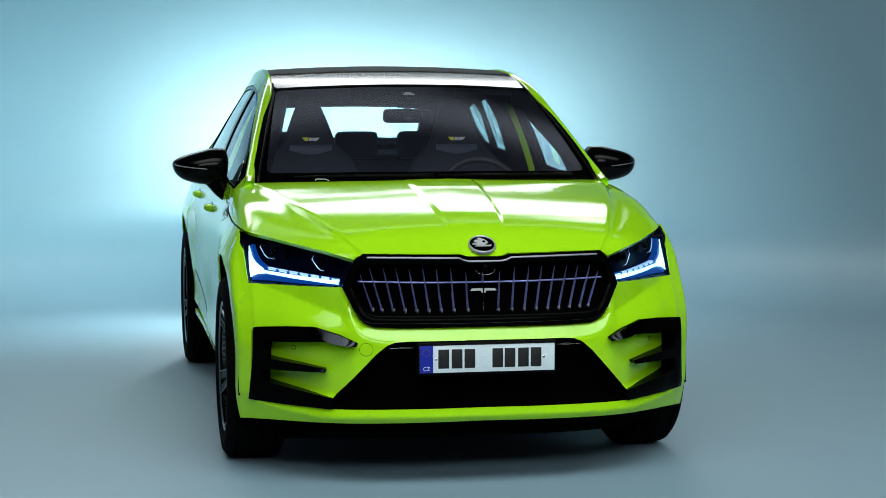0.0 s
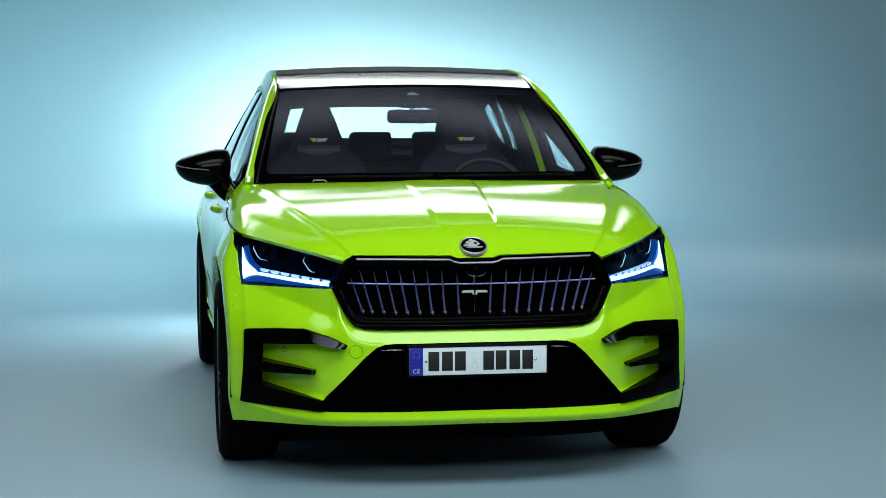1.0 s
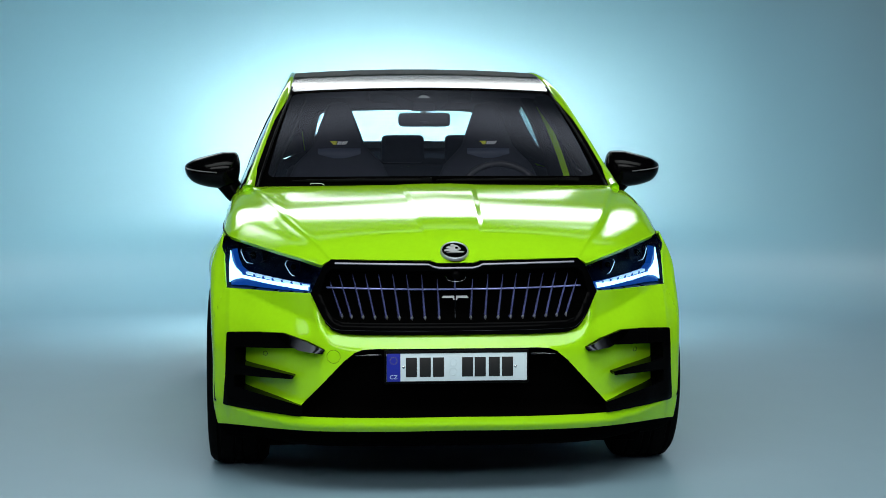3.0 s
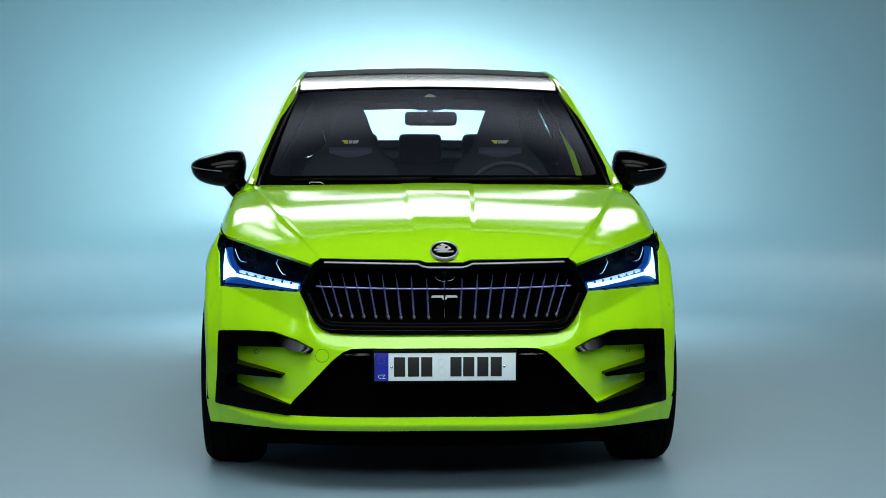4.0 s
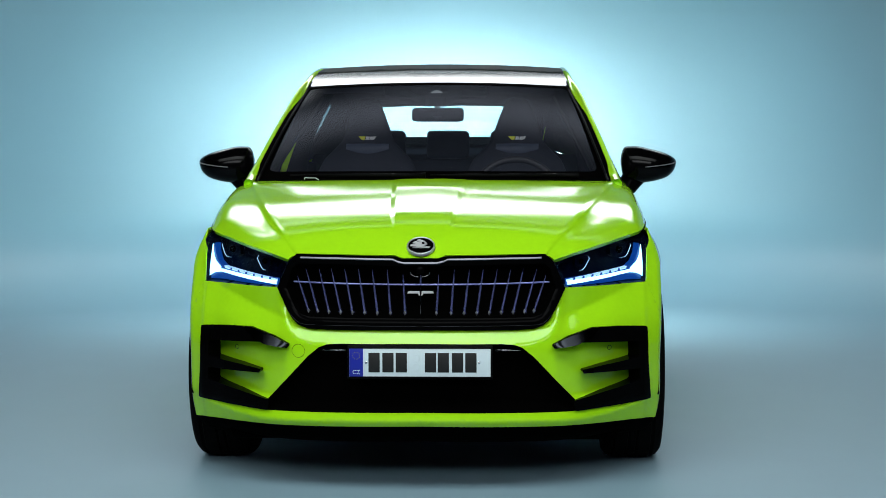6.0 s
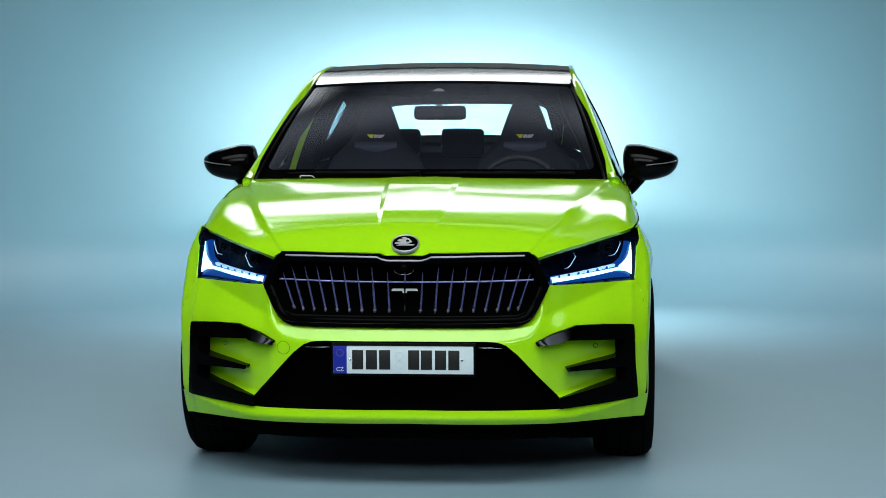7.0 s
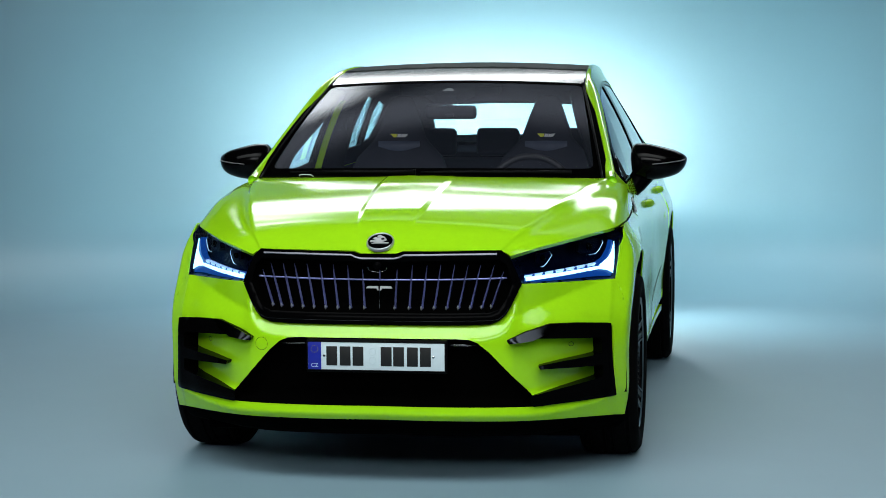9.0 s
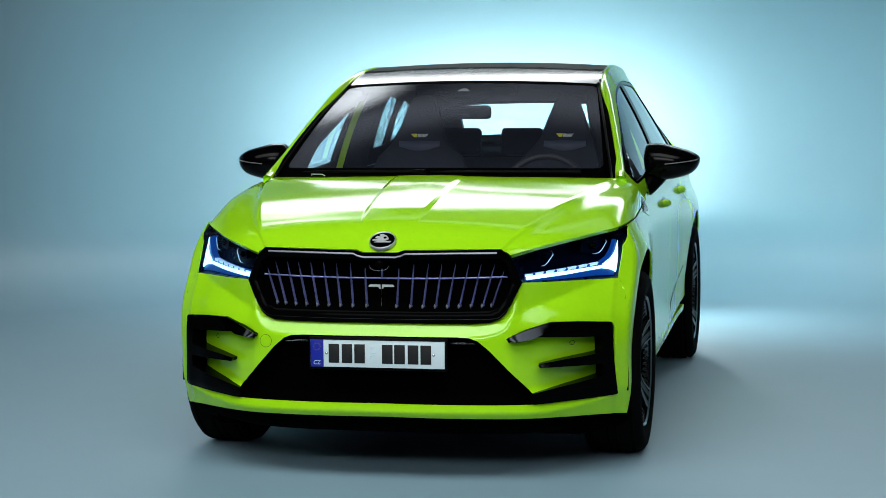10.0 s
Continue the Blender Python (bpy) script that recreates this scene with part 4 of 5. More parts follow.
for side in (1, -1):
    put("side_frame", sided(slab(frame_outline, lambda a, b: house(a, b), lambda a, b: house(a, b, 0.02), holes=[glass_gap], pitch=0.035, hint=(1, 0, 0.3)), side), PAINT, car, "lime green pillar and roof edge")
    put("window_trim", sided(slab(trim_outline, lambda a, b: house(a, b, 0.004), lambda a, b: house(a, b, 0.018), holes=[win_front, win_rear, win_small, win_quarter], pitch=0.035, hint=(1, 0, 0.3)), side), GLOSS, car, "gloss black window surround")
    put("pillar_lining", sided(slab(frame_outline, lambda a, b: house(a, b, 0.024), lambda a, b: house(a, b, 0.034), holes=[hole_front, hole_rear, hole_small], pitch=0.05, hint=(1, 0, 0.3)), side), TRIM, car)
    for shape in (win_front, win_rear, win_small, win_quarter):
        put("side_window", sided(slab(shape, lambda a, b: house(a, b, 0.010), pitch=0.06, hint=(1, 0, 0.3)), side), SIDEGLASS if shape in (win_front, win_quarter) else PRIVACY, car, "clear front side window" if shape in (win_front, win_quarter) else "tinted rear side window").visible_shadow = False
    put("roof_edge", sided(tube([(float(top_x(y)) - 0.011 + 0.004 * k, y, float(top_z(y)) - 0.004 - 0.008 * k) for y, k in bend], [0.015 + 0.010 * k for y, k in bend], 14), side), PAINT, car)


# ---- windscreen and roof ----
def screen(s, w, off=0.0):
    """Windscreen: s across (-1 to 1), w from the cowl up."""
    s, w = np.asarray(s, float), np.asarray(w, float)
    q = s * s
    bx, by, bz = 0.778 * s, 0.985 + 0.255 * q, 1.112 - 0.012 * q
    tx, ty, tz = 0.620 * s, 1.870 + 0.125 * q, 1.524 - 0.020 * q
    bow = 0.022 * np.sin(np.pi * w) - off
    return bx + (tx - bx) * w, by + (ty - by) * w - 0.43 * bow, bz + (tz - bz) * w + 0.90 * bow


full = [(-1, 0), (1, 0), (1, 1), (-1, 1)]
clear_gap = rounded([(-0.925, 0.085), (0.925, 0.085), (0.95, 0.972), (-0.95, 0.972)], 0.05, 5)
put("windscreen", slab(full, lambda a, b: screen(a, b), pitch=0.06, hint=(0, -0.4, 1)), WSGLASS, car, "clear raked windscreen").visible_shadow = False
put("screen_border", slab([(-0.998, 0.002), (0.998, 0.002), (0.998, 0.998), (-0.998, 0.998)], lambda a, b: screen(a, b, -0.002), lambda a, b: screen(a, b, -0.0005), holes=[clear_gap], pitch=0.05, hint=(0, -0.4, 1)), DARK, car, "black printed windscreen border")
for side in (1, -1):
    edge = [tuple(float(q) for q in screen(np.array(0.960), np.array(w), -0.003)) for w in np.linspace(0.0, 1.0, 16)]
    rows = []
    for w in np.linspace(0.02, 0.985, 16):
        a, b, c, d = (np.array([float(q) for q in screen(np.array(0.985), np.array(w), o)]) for o in (0.012, 0.018, 0.05, 0.06))
        inward = np.array([-0.052 - 0.030 * min(1.0, w * 1.6), 0, 0])
        rows.append([a, b + inward * 0.9, c + inward, d])
    put("pillar_trim", sided(loft(rows), side), SATIN, car)
    put("screen_gasket", sided(tube(edge, 0.006, 6), side), SATIN, car)
put("cowl", slab(both([(0, 0.955), (0.4, 0.985), (0.76, 1.20), (0.80, 1.28), (0.4, 1.10), (0, 1.05)]), lambda a, b: (a, b, 0 * a + 1.090), lambda a, b: (a, b, 0 * a + 1.06), pitch=0.08, hint=(0, 0, 1)), SATIN, car)
# sensor housing behind the top of the screen, with its paler triangle, and the mirror
hous = [(-0.255, 0.985), (0.235, 0.985), (0.225, 0.945), (0.115, 0.925), (0.070, 0.86), (0.045, 0.825), (-0.050, 0.825), (-0.085, 0.87), (-0.125, 0.925), (-0.245, 0.945)]
put("sensor_housing", slab([(x / 0.64, w) for x, w in hous], lambda a, b: screen(a, b, 0.006), lambda a, b: screen(a, b, 0.05), pitch=0.05, hint=(0, -0.4, 1)), DARK, car, "black sensor housing behind the screen", smooth=False)
put("sensor_window", slab([(-0.046, 0.880), (0.046, 0.880), (0.016, 0.912), (-0.012, 0.914)], lambda a, b: screen(a, b, 0.004), lambda a, b: screen(a, b, 0.008), pitch=0.03, hint=(0, -0.4, 1)), material("sensor_grey", (0.10, 0.12, 0.12), 0.4), car, smooth=False)
cabin_mirror = put("cabin_mirror", block((0.238, 0.035, 0.063), (0.004, 1.80, 1.379), (6, 0, 0), 0.024, 4), TRIM, car, "dark interior mirror")
put("mirror_stem", tube([(0, 1.80, 1.40), (0, 1.815, 1.44), (0, 1.80, 1.47)], 0.014, 8), TRIM, cabin_mirror)
put("mirror_sensor", block((0.040, 0.02, 0.014), (0.002, 1.778, 1.365), (6, 0, 0), 0.004), CLOTH, cabin_mirror)
# washer outlines on the cowl and wipers lying in it
for x in (-0.49,):
    put("washer_cover", tube([(x - 0.035, 1.02, 1.121), (x - 0.033, 1.02, 1.128), (x + 0.012, 1.03, 1.127), (x + 0.024, 1.03, 1.119)], 0.0016, 6), SILVER, car)
for x0, x1 in ((-0.60, -0.02), (0.0, 0.62)):
    path = [np.array([float(q) for q in screen(np.array(x / 0.775), np.array(0.035), -0.012)]) for x in np.linspace(x0, x1, 9)]
    put("wiper", tube(path, [0.004, 0.006, 0.007, 0.007, 0.008, 0.008, 0.008, 0.009, 0.012], 6), SATIN, car, "black wiper at rest")

mid_z = pchip([1.86, 2.05, 2.3, 2.6, 3.0, 3.4, 3.8, 4.2, 4.46], [1.522, 1.561, 1.597, 1.613, 1.605, 1.552, 1.452, 1.292, 1.165])


def roof(x, y, lift=0.0):
    x, y = np.asarray(x, float), np.asarray(y, float)
    t = (x / top_x(y)) ** 2
    return x, y, mid_z(y) + (top_z(y) - mid_z(y)) * t + lift


def across(y, inset, n=9):
    return [(x, y) for x in np.linspace(0, float(top_x(y)) - inset, n)]


head = []
for t in np.linspace(0, 1, 10):
    line = []
    for s in np.linspace(-1, 1, 41):
        y0, z0 = 1.874 + 0.125 * s * s, 1.5255 - 0.020 * s * s
        y1 = 2.20 + 0.04 * s * s
        x0, x1 = 0.618 * s, (float(top_x(y1)) - 0.006) * s
        x, y = x0 + (x1 - x0) * t, y0 + (y1 - y0) * t
        z1 = float(roof(np.array(x1), np.array(y1))[2])
        line.append((x, y, z0 + (z1 - z0) * t + 0.006 * math.sin(math.pi * t)))
    head.append(line)
head = np.array(head)
put("roof_header", join(loft(head), loft(head - np.array([0, 0, 0.015]), flip=True), loft([head[0] - np.array([0, 0, 0.015]), head[0]])), ROOF, car, "black gloss roof front band")
pan_front = [(x, 2.204 + 0.04 * (x / 0.6) ** 2) for x in np.linspace(0, 0.585, 12)]
pan_side = [(float(top_x(y)) - 0.022, y) for y in np.linspace(2.3, 3.38, 10)]
put("roof_panel", slab(both(pan_front + pan_side + [(0, 3.43)]), lambda a, b: roof(a, b, 0.004), lambda a, b: roof(a, b, -0.015), pitch=0.03, hint=(0, 0, 1)), PANEL, car, "black glass roof panel")
put("headliner", slab(both([(0, 1.90), (0.58, 2.03), (0.57, 3.3), (0, 3.34)]), lambda a, b: roof(a, b, -0.03), lambda a, b: roof(a, b, -0.055), pitch=0.08, hint=(0, 0, -1)), CLOTH, car)
for side in (1, -1):
    put("roof_side", sided(slab([(float(top_x(y)) - 0.022, y) for y in np.linspace(2.14, 3.40, 16)] + [(float(top_x(y)) - 0.001, y) for y in np.linspace(3.40, 2.14, 16)], lambda a, b: roof(a, b, 0.001), lambda a, b: roof(a, b, -0.015), pitch=0.05, hint=(0, 0, 1)), side), PAINT, car)
back_frame = both([(0, 3.435)] + [(float(top_x(y)) - 0.002, y) for y in np.linspace(3.41, 4.44, 12)] + [(0, 4.46)])
back_gap = rounded(both([(0, 3.82), (0.455, 3.82), (0.487, 4.2), (0.502, 4.37), (0, 4.385)]), 0.08, 6)
put("tailgate", slab(back_frame, lambda a, b: roof(a, b), lambda a, b: roof(a, b, -0.02), holes=[back_gap], pitch=0.05, hint=(0, 0, 1)), PAINT, car, "lime green tailgate")
put("tailgate_lining", slab(back_frame, lambda a, b: roof(a * 0.99, b, -0.024), lambda a, b: roof(a * 0.99, b, -0.034), holes=[back_gap], pitch=0.06, hint=(0, 0, -1)), TRIM, car)
put("rear_gasket", slab(rounded(both([(0, 3.805), (0.468, 3.805), (0.500, 4.2), (0.515, 4.385), (0, 4.40)]), 0.08, 6), lambda a, b: roof(a, b, 0.003), lambda a, b: roof(a, b, -0.038), holes=[rounded(both([(0, 3.835), (0.440, 3.835), (0.472, 4.2), (0.486, 4.352), (0, 4.366)]), 0.08, 6)], pitch=0.05, hint=(0, 0, 1)), SATIN, car)
put("rear_screen", slab(back_gap, lambda a, b: roof(a, b, -0.004), pitch=0.08, hint=(0, 0, 1)), SIDEGLASS, car, "rear window").visible_shadow = False


# ---- tail ----
def tail(t, z, off=0.0):
    xe = side_x(np.full_like(np.asarray(z, float), 4.55), np.asarray(z, float))
    return t * xe, 4.552 + 0.095 * (1 - t * t) + 0.03 * np.sin((z - 0.3) * 3.2) + off, z


put("rear_bumper", slab([(-1, 0.28), (1, 0.28), (1, 0.70), (-1, 0.70)], lambda a, b: tail(a, b), lambda a, b: tail(a, b, -0.01), pitch=0.06, hint=(0, 1, 0)), PAINT, car, "lime green rear bumper")
put("tailgate_panel", slab([(-1, 0.704), (1, 0.704), (1, 1.095), (-1, 1.095)], lambda a, b: tail(a, b), lambda a, b: tail(a, b, -0.01), pitch=0.06, hint=(0, 1, 0)), PAINT, car, "lime green tailgate lower half")
put("rear_deck", slab(both([(0, 4.44), (0.53, 4.42), (0.78, 4.50), (0.70, 4.60), (0, 4.68)]), lambda a, b: (a, b, 1.155 - 0.10 * (a / 0.8) ** 2 - (b - 4.44) * 0.36), lambda a, b: (a, b, 1.13 - 0.10 * (a / 0.8) ** 2 - (b - 4.44) * 0.36), pitch=0.06, hint=(0, 0, 1)), PAINT, car)
for side in (1, -1):
    put("tail_lamp", sided(slab([(0.42, 0.90), (0.99, 0.93), (0.99, 1.03), (0.55, 1.01)], lambda a, b: tail(a, b, 0.006), lambda a, b: tail(a, b, -0.004), pitch=0.05, hint=(0, 1, 0)), side), TAILM, car, "red tail lamp")

# ---- door mirrors ----
MIRROR = [(0.833, 1.725, 1.79, 1.150, 1.192), (0.841, 1.690, 1.812, 1.108, 1.222), (0.857, 1.664, 1.825, 1.082, 1.237), (0.900, 1.650, 1.83, 1.071, 1.238), (0.965, 1.652, 1.83, 1.077, 1.225), (1.035, 1.682, 1.828, 1.096, 1.205), (1.062, 1.712, 1.820, 1.116, 1.191), (1.075, 1.738, 1.808, 1.134, 1.182), (1.082, 1.762, 1.788, 1.153, 1.172)]
MIRROR = np.array(MIRROR)
along = np.linspace(0, 1, len(MIRROR))
shape_of = [pchip(along, MIRROR[:, k]) for k in range(5)]
m_fine = []
for t in np.linspace(0, 1, 44):
    x, yf, yr, z0, z1 = (float(f(t)) for f in shape_of)
    ring = []
    for a in np.linspace(0, 2 * math.pi, 36, endpoint=False):
        c, q = math.cos(a), math.sin(a)
        c, q = math.copysign(abs(c) ** 0.88, c), math.copysign(abs(q) ** 0.88, q)
        ring.append((x, (yf + yr) / 2 - (yr - yf) / 2 * c, (z0 + z1) / 2 + (z1 - z0) / 2 * q))
    m_fine.append(ring)
mv, mf = loft(m_fine, closed=True)
mf += [tuple(range(36))[::-1], tuple(range(len(mv) - 36, len(mv)))]
for side in (1, -1):
    mirror = put("door_mirror", sided((mv, mf), side), SHELL, car, "gloss black door mirror")
    put("mirror_foot", sided(tube([(0.940, 1.745, 1.150), (0.905, 1.742, 1.118), (0.880, 1.738, 1.085), (0.858, 1.730, 1.055), (0.836, 1.722, 1.032), (0.820, 1.716, 1.018)], [0.058, 0.058, 0.054, 0.050, 0.046, 0.042], 14, 0.9), side), GLOSS, mirror, "black mirror foot")
    line = [(1.076, 1.757, 1.168), (1.066, 1.716, 1.162), (1.040, 1.682, 1.158), (1.0, 1.656, 1.153), (0.955, 1.648, 1.149), (0.935, 1.646, 1.147)]
    put("mirror_stripe", sided(tube([(x, y - 0.004, z) for x, y, z in line], 0.0032, 6, 0.8), side), material("indicator_grey", (0.16, 0.16, 0.17), 0.3), mirror, "grey indicator strip")
    put("mirror_glass", sided(slab(rounded([(0.885, 1.12), (1.045, 1.122), (1.05, 1.19), (0.885, 1.215)], 0.03, 3), lambda a, b: (a, 0 * a + 1.832, b), pitch=0.05, hint=(0, 1, 0)), side), CHROME, mirror)

# ---- wheels ----
TYRE = [(-0.085, 0.262), (-0.112, 0.285), (-0.120, 0.315), (-0.116, 0.345), (-0.100, 0.364), (-0.085, 0.3695), (-0.078, 0.3635), (-0.071, 0.3635), (-0.068, 0.3715), (-0.022, 0.3725), (-0.019, 0.3655), (-0.012, 0.3655), (-0.009, 0.3725), (0.009, 0.3725), (0.012, 0.3655), (0.019, 0.3655), (0.022, 0.3725), (0.068, 0.3715), (0.071, 0.3635), (0.078, 0.3635), (0.085, 0.3695), (0.100, 0.364), (0.116, 0.345), (0.120, 0.315), (0.112, 0.285), (0.104, 0.272), (0.100, 0.266)]
BARREL = [(-0.09, 0.262), (-0.07, 0.240), (0.02, 0.235), (0.08, 0.248), (0.098, 0.262), (0.106, 0.268), (0.110, 0.264), (0.104, 0.254)]
tyre_shape, barrel_shape = lathe(TYRE, 72), lathe(BARREL, 60)


def spoke(a, r0, r1, w0, w1, x0, x1, thick=0.02):
    """A radial bar of the wheel, from the hub out."""
    rows = []
    for t in np.linspace(0, 1, 6):
        r, w, x = r0 + (r1 - r0) * t, w0 + (w1 - w0) * t, x0 + (x1 - x0) * t - 0.012 * math.sin(math.pi * t)
        rows.append([(x + dx, r * math.cos(a) - dw * math.sin(a), r * math.sin(a) + dw * math.cos(a)) for dx, dw in ((-thick, -w), (-0.004, -w), (0, -w * 0.8), (0, w * 0.8), (-0.004, w), (-thick, w))])
    v, f = loft(rows, closed=True)
    return v, f


arms = join(*[spoke(k * math.tau / 5 + d, 0.04, 0.258, 0.022, 0.015, 0.070, 0.104) for k in range(5) for d in (-0.10, 0.10)])
cuts = [join(spoke(k * math.tau / 5 + d, 0.085, 0.262, 0.0022, 0.0055, 0.083, 0.1085, 0.006)) for k in range(5) for d in (-0.185, 0.185)]
insert = join(*[spoke(k * math.tau / 5 + math.tau / 10 + d, 0.12, 0.25, 0.006, 0.006, 0.066, 0.092, 0.03) for k in range(5) for d in (-0.30, -0.20, -0.10, 0.0, 0.10, 0.20, 0.30)])
plate_disc = lathe([(0.062, 0.10), (0.066, 0.14), (0.080, 0.245), (0.070, 0.25)], 48)
hub = lathe([(0.02, 0.085), (0.06, 0.08), (0.078, 0.06), (0.082, 0.045), (0.084, 0.034), (0.084, 0.001)], 36)
wheel_data = {}


def wheel_part(name, shape, mat, parent, label=""):
    """Wheel pieces of one kind share their mesh."""
    key = (name, len(shape[0]), shape[0][0])
    if key not in wheel_data:
        ob = put(name, shape, mat, parent, label, sharp=40)
        wheel_data[key] = ob.data
        return ob
    ob = new(name, wheel_data[key])
    ob.parent = parent
    return tagged(ob, label) if label else ob


for y in (FRONT_AXLE, REAR_AXLE):
    for side in (1, -1):
        wheel = wheel_part("wheel", tyre_shape, RUBBER, car, "black tyre on a dark multi-spoke alloy rim")
        wheel.matrix_basis = pose(side * 0.819, y, 0.3725, 25 if side > 0 else -12, 0, 0 if side > 0 else 180)
        rim = wheel_part("rim", barrel_shape, RIMCUT, wheel, "machined rim")
        wheel_part("rim_arms", arms, RIM, wheel, "dark spokes")
        wheel_part("rim_insert", insert, RIM, wheel)
        wheel_part("rim_disc", plate_disc, GLOSS, wheel)
        wheel_part("hub_cap", hub, GLOSS, wheel)
        for c in cuts:
            wheel_part("rim_edge", c, RIMCUT, wheel)

# ---- number plate ----
plate = put("number_plate", block((0.520, 0.004, 0.110), (0, 0.022, 0.497), (0, 0, 0), 0.0015), PLATEW, car, "white number plate with a blue end band", sharp=40)
put("plate_holder", block((0.534, 0.018, 0.124), (0, 0.036, 0.496), (0, 0, 0), 0.004), SATIN, plate)
for size, at in (((0.526, 0.005, 0.004), (0, 0.0205, 0.5505)), ((0.526, 0.005, 0.004), (0, 0.0205, 0.4435)), ((0.004, 0.005, 0.103), (-0.261, 0.0205, 0.497)), ((0.004, 0.005, 0.103), (0.261, 0.0205, 0.497))):
    put("plate_rim", block(size, at, bevel=0.0012), SATIN, plate)
put("plate_band", block((0.050, 0.002, 0.104), (-0.2335, 0.0195, 0.497), bevel=0.0006), PLATEB, plate, "blue band")
for k in range(12):
    q = k * math.tau / 12
    put("plate_star", block((0.0028, 0.001, 0.0028), (-0.2335 + 0.013 * math.cos(q), 0.0181, 0.522 + 0.013 * math.sin(q)), (0, 45, 0), bevel=0), STARM, plate)
for x in (-0.168, -0.117, -0.068, 0.039, 0.086, 0.138, 0.187):
    put("plate_bar", block((0.041, 0.002, 0.072), (x, 0.0195, 0.497), bevel=0.0008), INK, plate)
for z in (0.480, 0.513):
    put("plate_seal", moved(lathe([(0.0, 0.0145), (0.0012, 0.0140), (0.0012, 0.0125), (0.0002, 0.0120)], 24, "y"), pose(-0.014, 0.0198, z) @ Matrix.Diagonal((1, -1, 1, 1))), PLATEW, plate)
for x in (-0.197, 0.217):
    put("plate_screw", moved(lathe([(0.0, 0.0052), (0.0022, 0.0045), (0.003, 0.0015), (0.003, 0.0002)], 16, "y"), pose(x, 0.0198, 0.497) @ Matrix.Diagonal((1, -1, 1, 1))), CHROME, plate)
text = bpy.data.curves.new("country_mark", "FONT")
text.body, text.size, text.align_x, text.extrude = "CZ", 0.021, "CENTER", 0.0004
mark = new("country_mark", text)
mark_mesh = bpy.data.meshes.new_from_object(mark.evaluated_get(bpy.context.evaluated_depsgraph_get()))
bpy.data.objects.remove(mark)
mark_mesh.materials.append(PLATEW)
mark = new("country_mark", mark_mesh)
mark.parent = plate
mark.matrix_basis = pose(-0.2335, 0.0180, 0.4545, 90, 0, 0)

# ---- cabin ----
put("dashboard", loft([[(x, y + 0.05 * (x / 0.7) ** 2, z - 0.015 * (x / 0.7) ** 2) for x in np.linspace(-0.74, 0.74, 17)] for y, z in ((1.10, 1.03), (1.30, 1.03), (1.52, 1.025), (1.66, 1.00), (1.70, 0.95), (1.66, 0.75), (1.60, 0.5))], flip=True), TRIM, car, "dark dashboard")
put("cabin_floor", block((1.56, 2.6, 0.05), (0, 2.7, 0.42), bevel=0), DARK, car)
for side in (1, -1):
    put("door_trim", sided(slab([(1.30, 0.30), (4.40, 0.30), (4.40, 1.09), (3.9, 1.085), (2.0, 1.04), (1.30, 1.005)], lambda a, b: (0.79 - 0.02 * np.cos(a * 3) - 0.10 * step01(3.7, 4.4, a), a, b), lambda a, b: (0.825 - 0.10 * step01(3.7, 4.4, a), a, b), pitch=0.1, hint=(-1, 0, 0)), side), TRIM, car)
put("luggage_wall", slab([(-0.74, 0.40), (0.74, 0.40), (0.745, 1.05), (0.60, 1.13), (0.48, 1.18), (-0.48, 1.18), (-0.60, 1.13), (-0.745, 1.05)], lambda a, b: (a, 0 * a + 4.405, b), lambda a, b: (a, 0 * a + 4.43, b), pitch=0.2), TRIM, car)
put("parcel_shelf", block((1.2, 0.5, 0.03), (0, 4.12, 1.06), bevel=0.005), TRIM, car)

put("rear_bulkhead", slab([(-0.78, 0.45), (0.78, 0.45), (0.80, 1.06), (0.765, 1.13), (-0.765, 1.13), (-0.80, 1.06)], lambda a, b: (a, 0 * a + 3.88, b), lambda a, b: (a, 0 * a + 3.90, b), pitch=0.2), TRIM, car)
for side in (1, -1):
    rows = []
    for z in np.linspace(1.04, 1.53, 14):
        x = float(house(np.array(2.56), np.array(z))[0])
        deep = 0.132 + 0.030 * float(step01(1.30, 1.06, z))
        rows.append([(x - 0.030, 2.52, z), (x - deep + 0.03, 2.54, z), (x - deep, 2.58, z), (x - deep, 2.64, z), (x - deep + 0.03, 2.68, z), (x - 0.030, 2.72, z)])
    put("pillar_cover", sided(loft(rows), side), TRIM, car)

SEAT = [(0.56, 0.250, 0.14), (0.75, 0.262, 0.13), (0.95, 0.262, 0.12), (1.08, 0.248, 0.11), (1.15, 0.215, 0.105), (1.20, 0.165, 0.10), (1.24, 0.128, 0.095), (1.30, 0.108, 0.09), (1.36, 0.086, 0.085), (1.41, 0.066, 0.075), (1.44, 0.050, 0.055), (1.452, 0.020, 0.03)]


def seat_ring(z, w, d, y):
    ring = []
    for a in np.linspace(0, 2 * math.pi, 28, endpoint=False):
        c, s = math.cos(a), math.sin(a)
        hollow = 0.018 * (1 - abs(c)) if s < 0 and z < 1.15 else 0
        ring.append((w * math.copysign(abs(c) ** 0.6, c), y + d * 0.5 * math.copysign(abs(s) ** 0.6, s) + hollow, z))
    return ring


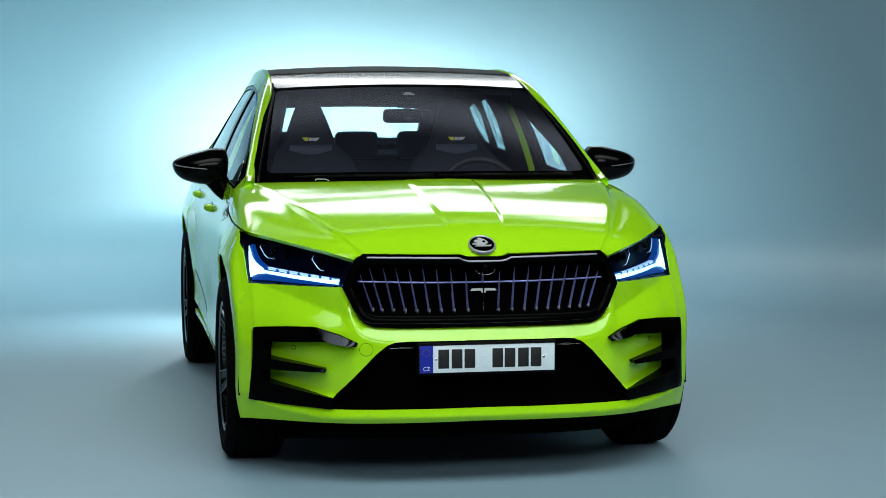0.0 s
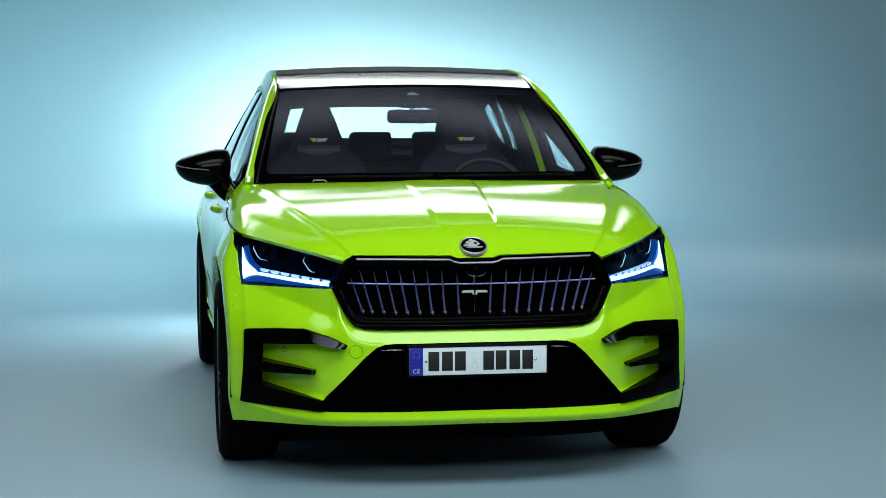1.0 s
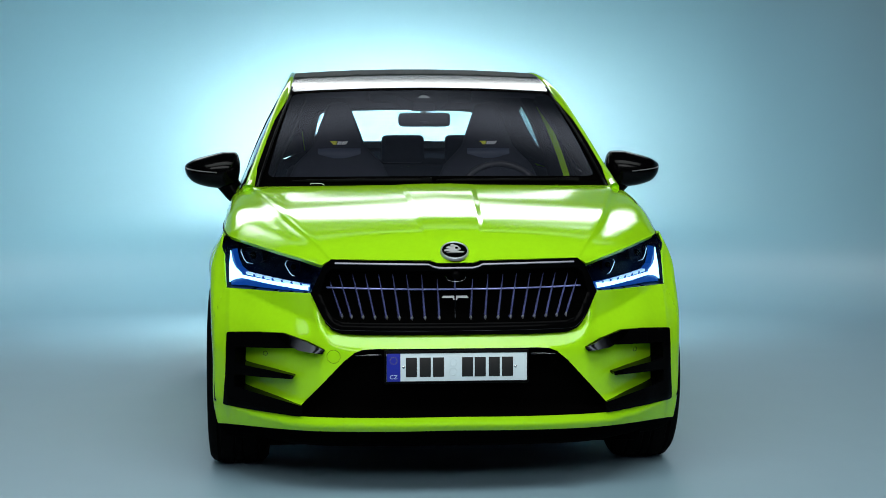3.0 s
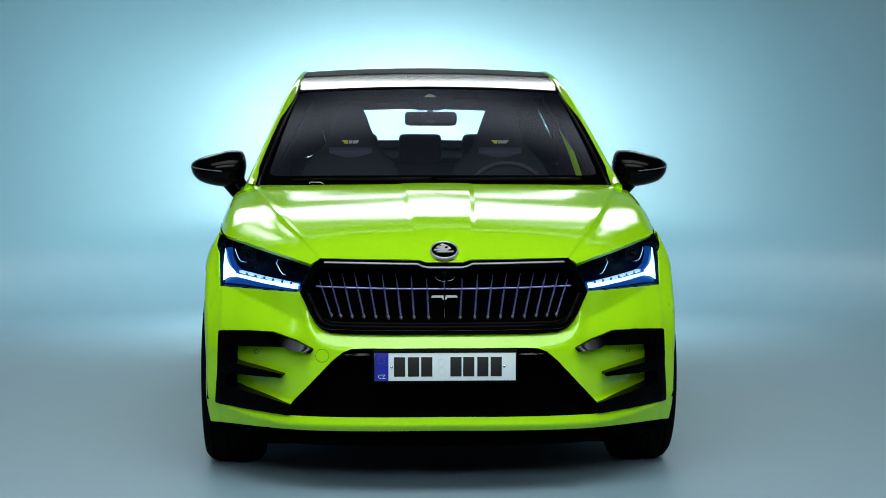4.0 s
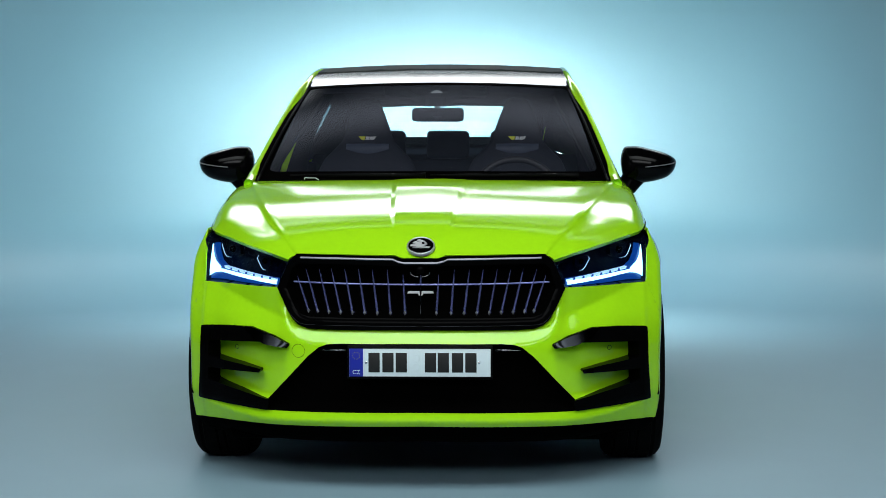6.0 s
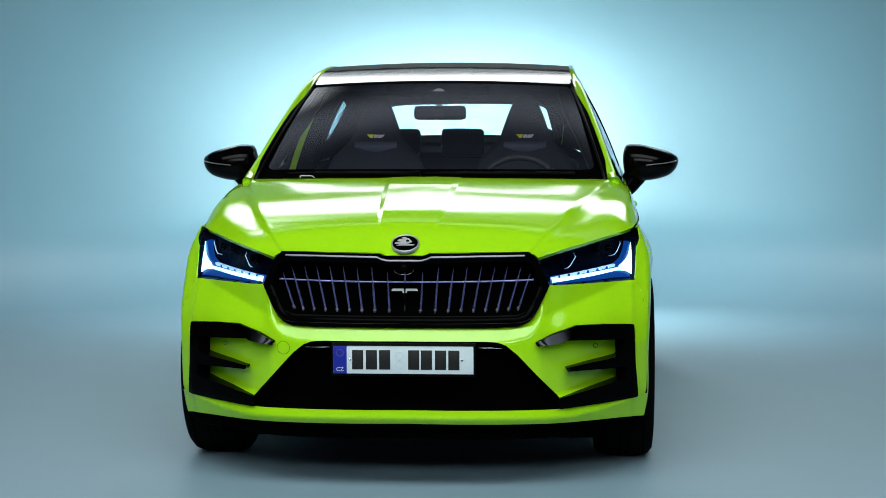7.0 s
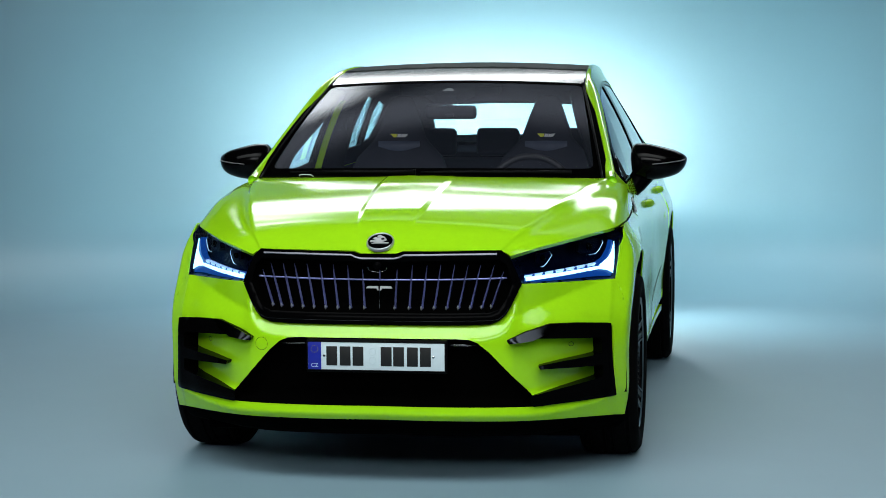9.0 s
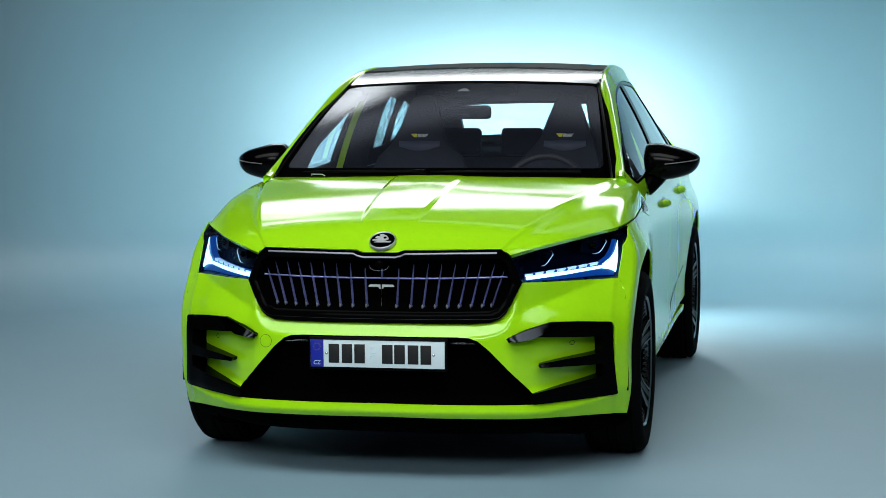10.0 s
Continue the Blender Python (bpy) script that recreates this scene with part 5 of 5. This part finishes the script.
seat_rows = [seat_ring(z, w, d, 2.36 + (z - 0.56) * 0.27) for z, w, d in SEAT]
sv, sf = loft(seat_rows, closed=True)
sf += [tuple(range(28))[::-1], tuple(range(len(sv) - 28, len(sv)))]
for side in (1, -1):
    x = side * 0.368
    seat = put("front_seat", moved((sv, sf), pose(x, 0, 0)), CLOTH, car, "dark bucket seat with built-in headrest")
    put("seat_cushion", block((0.50, 0.52, 0.16), (x, 2.16, 0.58), (-4, 0, 0), 0.05, 3), LEATHER, seat)
    put("seat_band", moved(loft([[(u, 2.485 + 0.012 * (u / 0.1) ** 2 + dy, 1.205 + dz) for u in np.linspace(-0.105, 0.105, 9)] for dy, dz in ((0.02, 0.026), (-0.006, 0.022), (-0.012, 0.0), (-0.008, -0.03), (0.01, -0.045))], flip=True), pose(x, 0, 0)), LEATHER, seat, "paler upper back band")
    for mark, m in (([(-0.044, 1.264), (-0.010, 1.264), (-0.014, 1.247), (-0.028, 1.247)], YELLOW), ([(-0.006, 1.264), (0.012, 1.262), (0.008, 1.2475), (-0.010, 1.247)], SILVER), ([(0.014, 1.262), (0.044, 1.264), (0.036, 1.252), (0.030, 1.2475), (0.010, 1.2475)], SILVER)):
        put("seat_mark", moved(slab(mark, lambda a, b: (a, 2.493 - 0 * a, b), lambda a, b: (a, 2.50 + 0 * a, b), pitch=0.03), pose(x, 0, 0)), m, seat, smooth=False)
    deep = 0.068 if side > 0 else 0.042
    put("seat_belt", sided(slab([(0.0, 1.06), (0.028, 1.06), (0.028, 1.43), (0.0, 1.43)], lambda a, b: (house(2.47 - 0.28 * (b - 1.13), b, deep)[0] - a, 2.47 - 0.28 * (b - 1.13) + 0.6 * a, b), lambda a, b: (house(2.47 - 0.28 * (b - 1.13), b, deep)[0] - a, 2.475 - 0.28 * (b - 1.13) + 0.6 * a, b), pitch=0.05, hint=(-0.4, -0.9, 0)), side), BELT, car, "lime green seat belt webbing")
rear_seat = put("rear_bench", block((1.26, 0.22, 0.62), (0, 3.38, 0.80), (-14, 0, 0), 0.06, 3), CLOTH, car, "dark rear bench")
for x, w in ((-0.36, 0.26), (0.0, 0.23), (0.36, 0.26)):
    put("rear_headrest", block((w, 0.09, 0.15), (x, 3.46, 1.195), (-10, 0, 0), 0.03, 3), CLOTH, rear_seat)
wheel_ring = [(0.19 * math.cos(q), 0.0, 0.18 * math.sin(q)) for q in np.linspace(0, math.tau, 40)]
steer = put("steering_wheel", moved(tube(wheel_ring, 0.016, 8), pose(0.36, 1.86, 1.005, -22, 0, 0)), WHEELT, car, "dark steering wheel")
put("steering_hub", moved(block((0.20, 0.05, 0.12), bevel=0.02), pose(0.36, 1.85, 1.01, -22, 0, 0)), WHEELT, steer)
put("steering_spoke", moved(block((0.36, 0.02, 0.035), bevel=0.008), pose(0.36, 1.86, 1.025, -22, 0, 0)), WHEELT, steer)
put("centre_console", block((0.26, 0.9, 0.14), (0, 2.05, 0.62), bevel=0.03), TRIM, car)
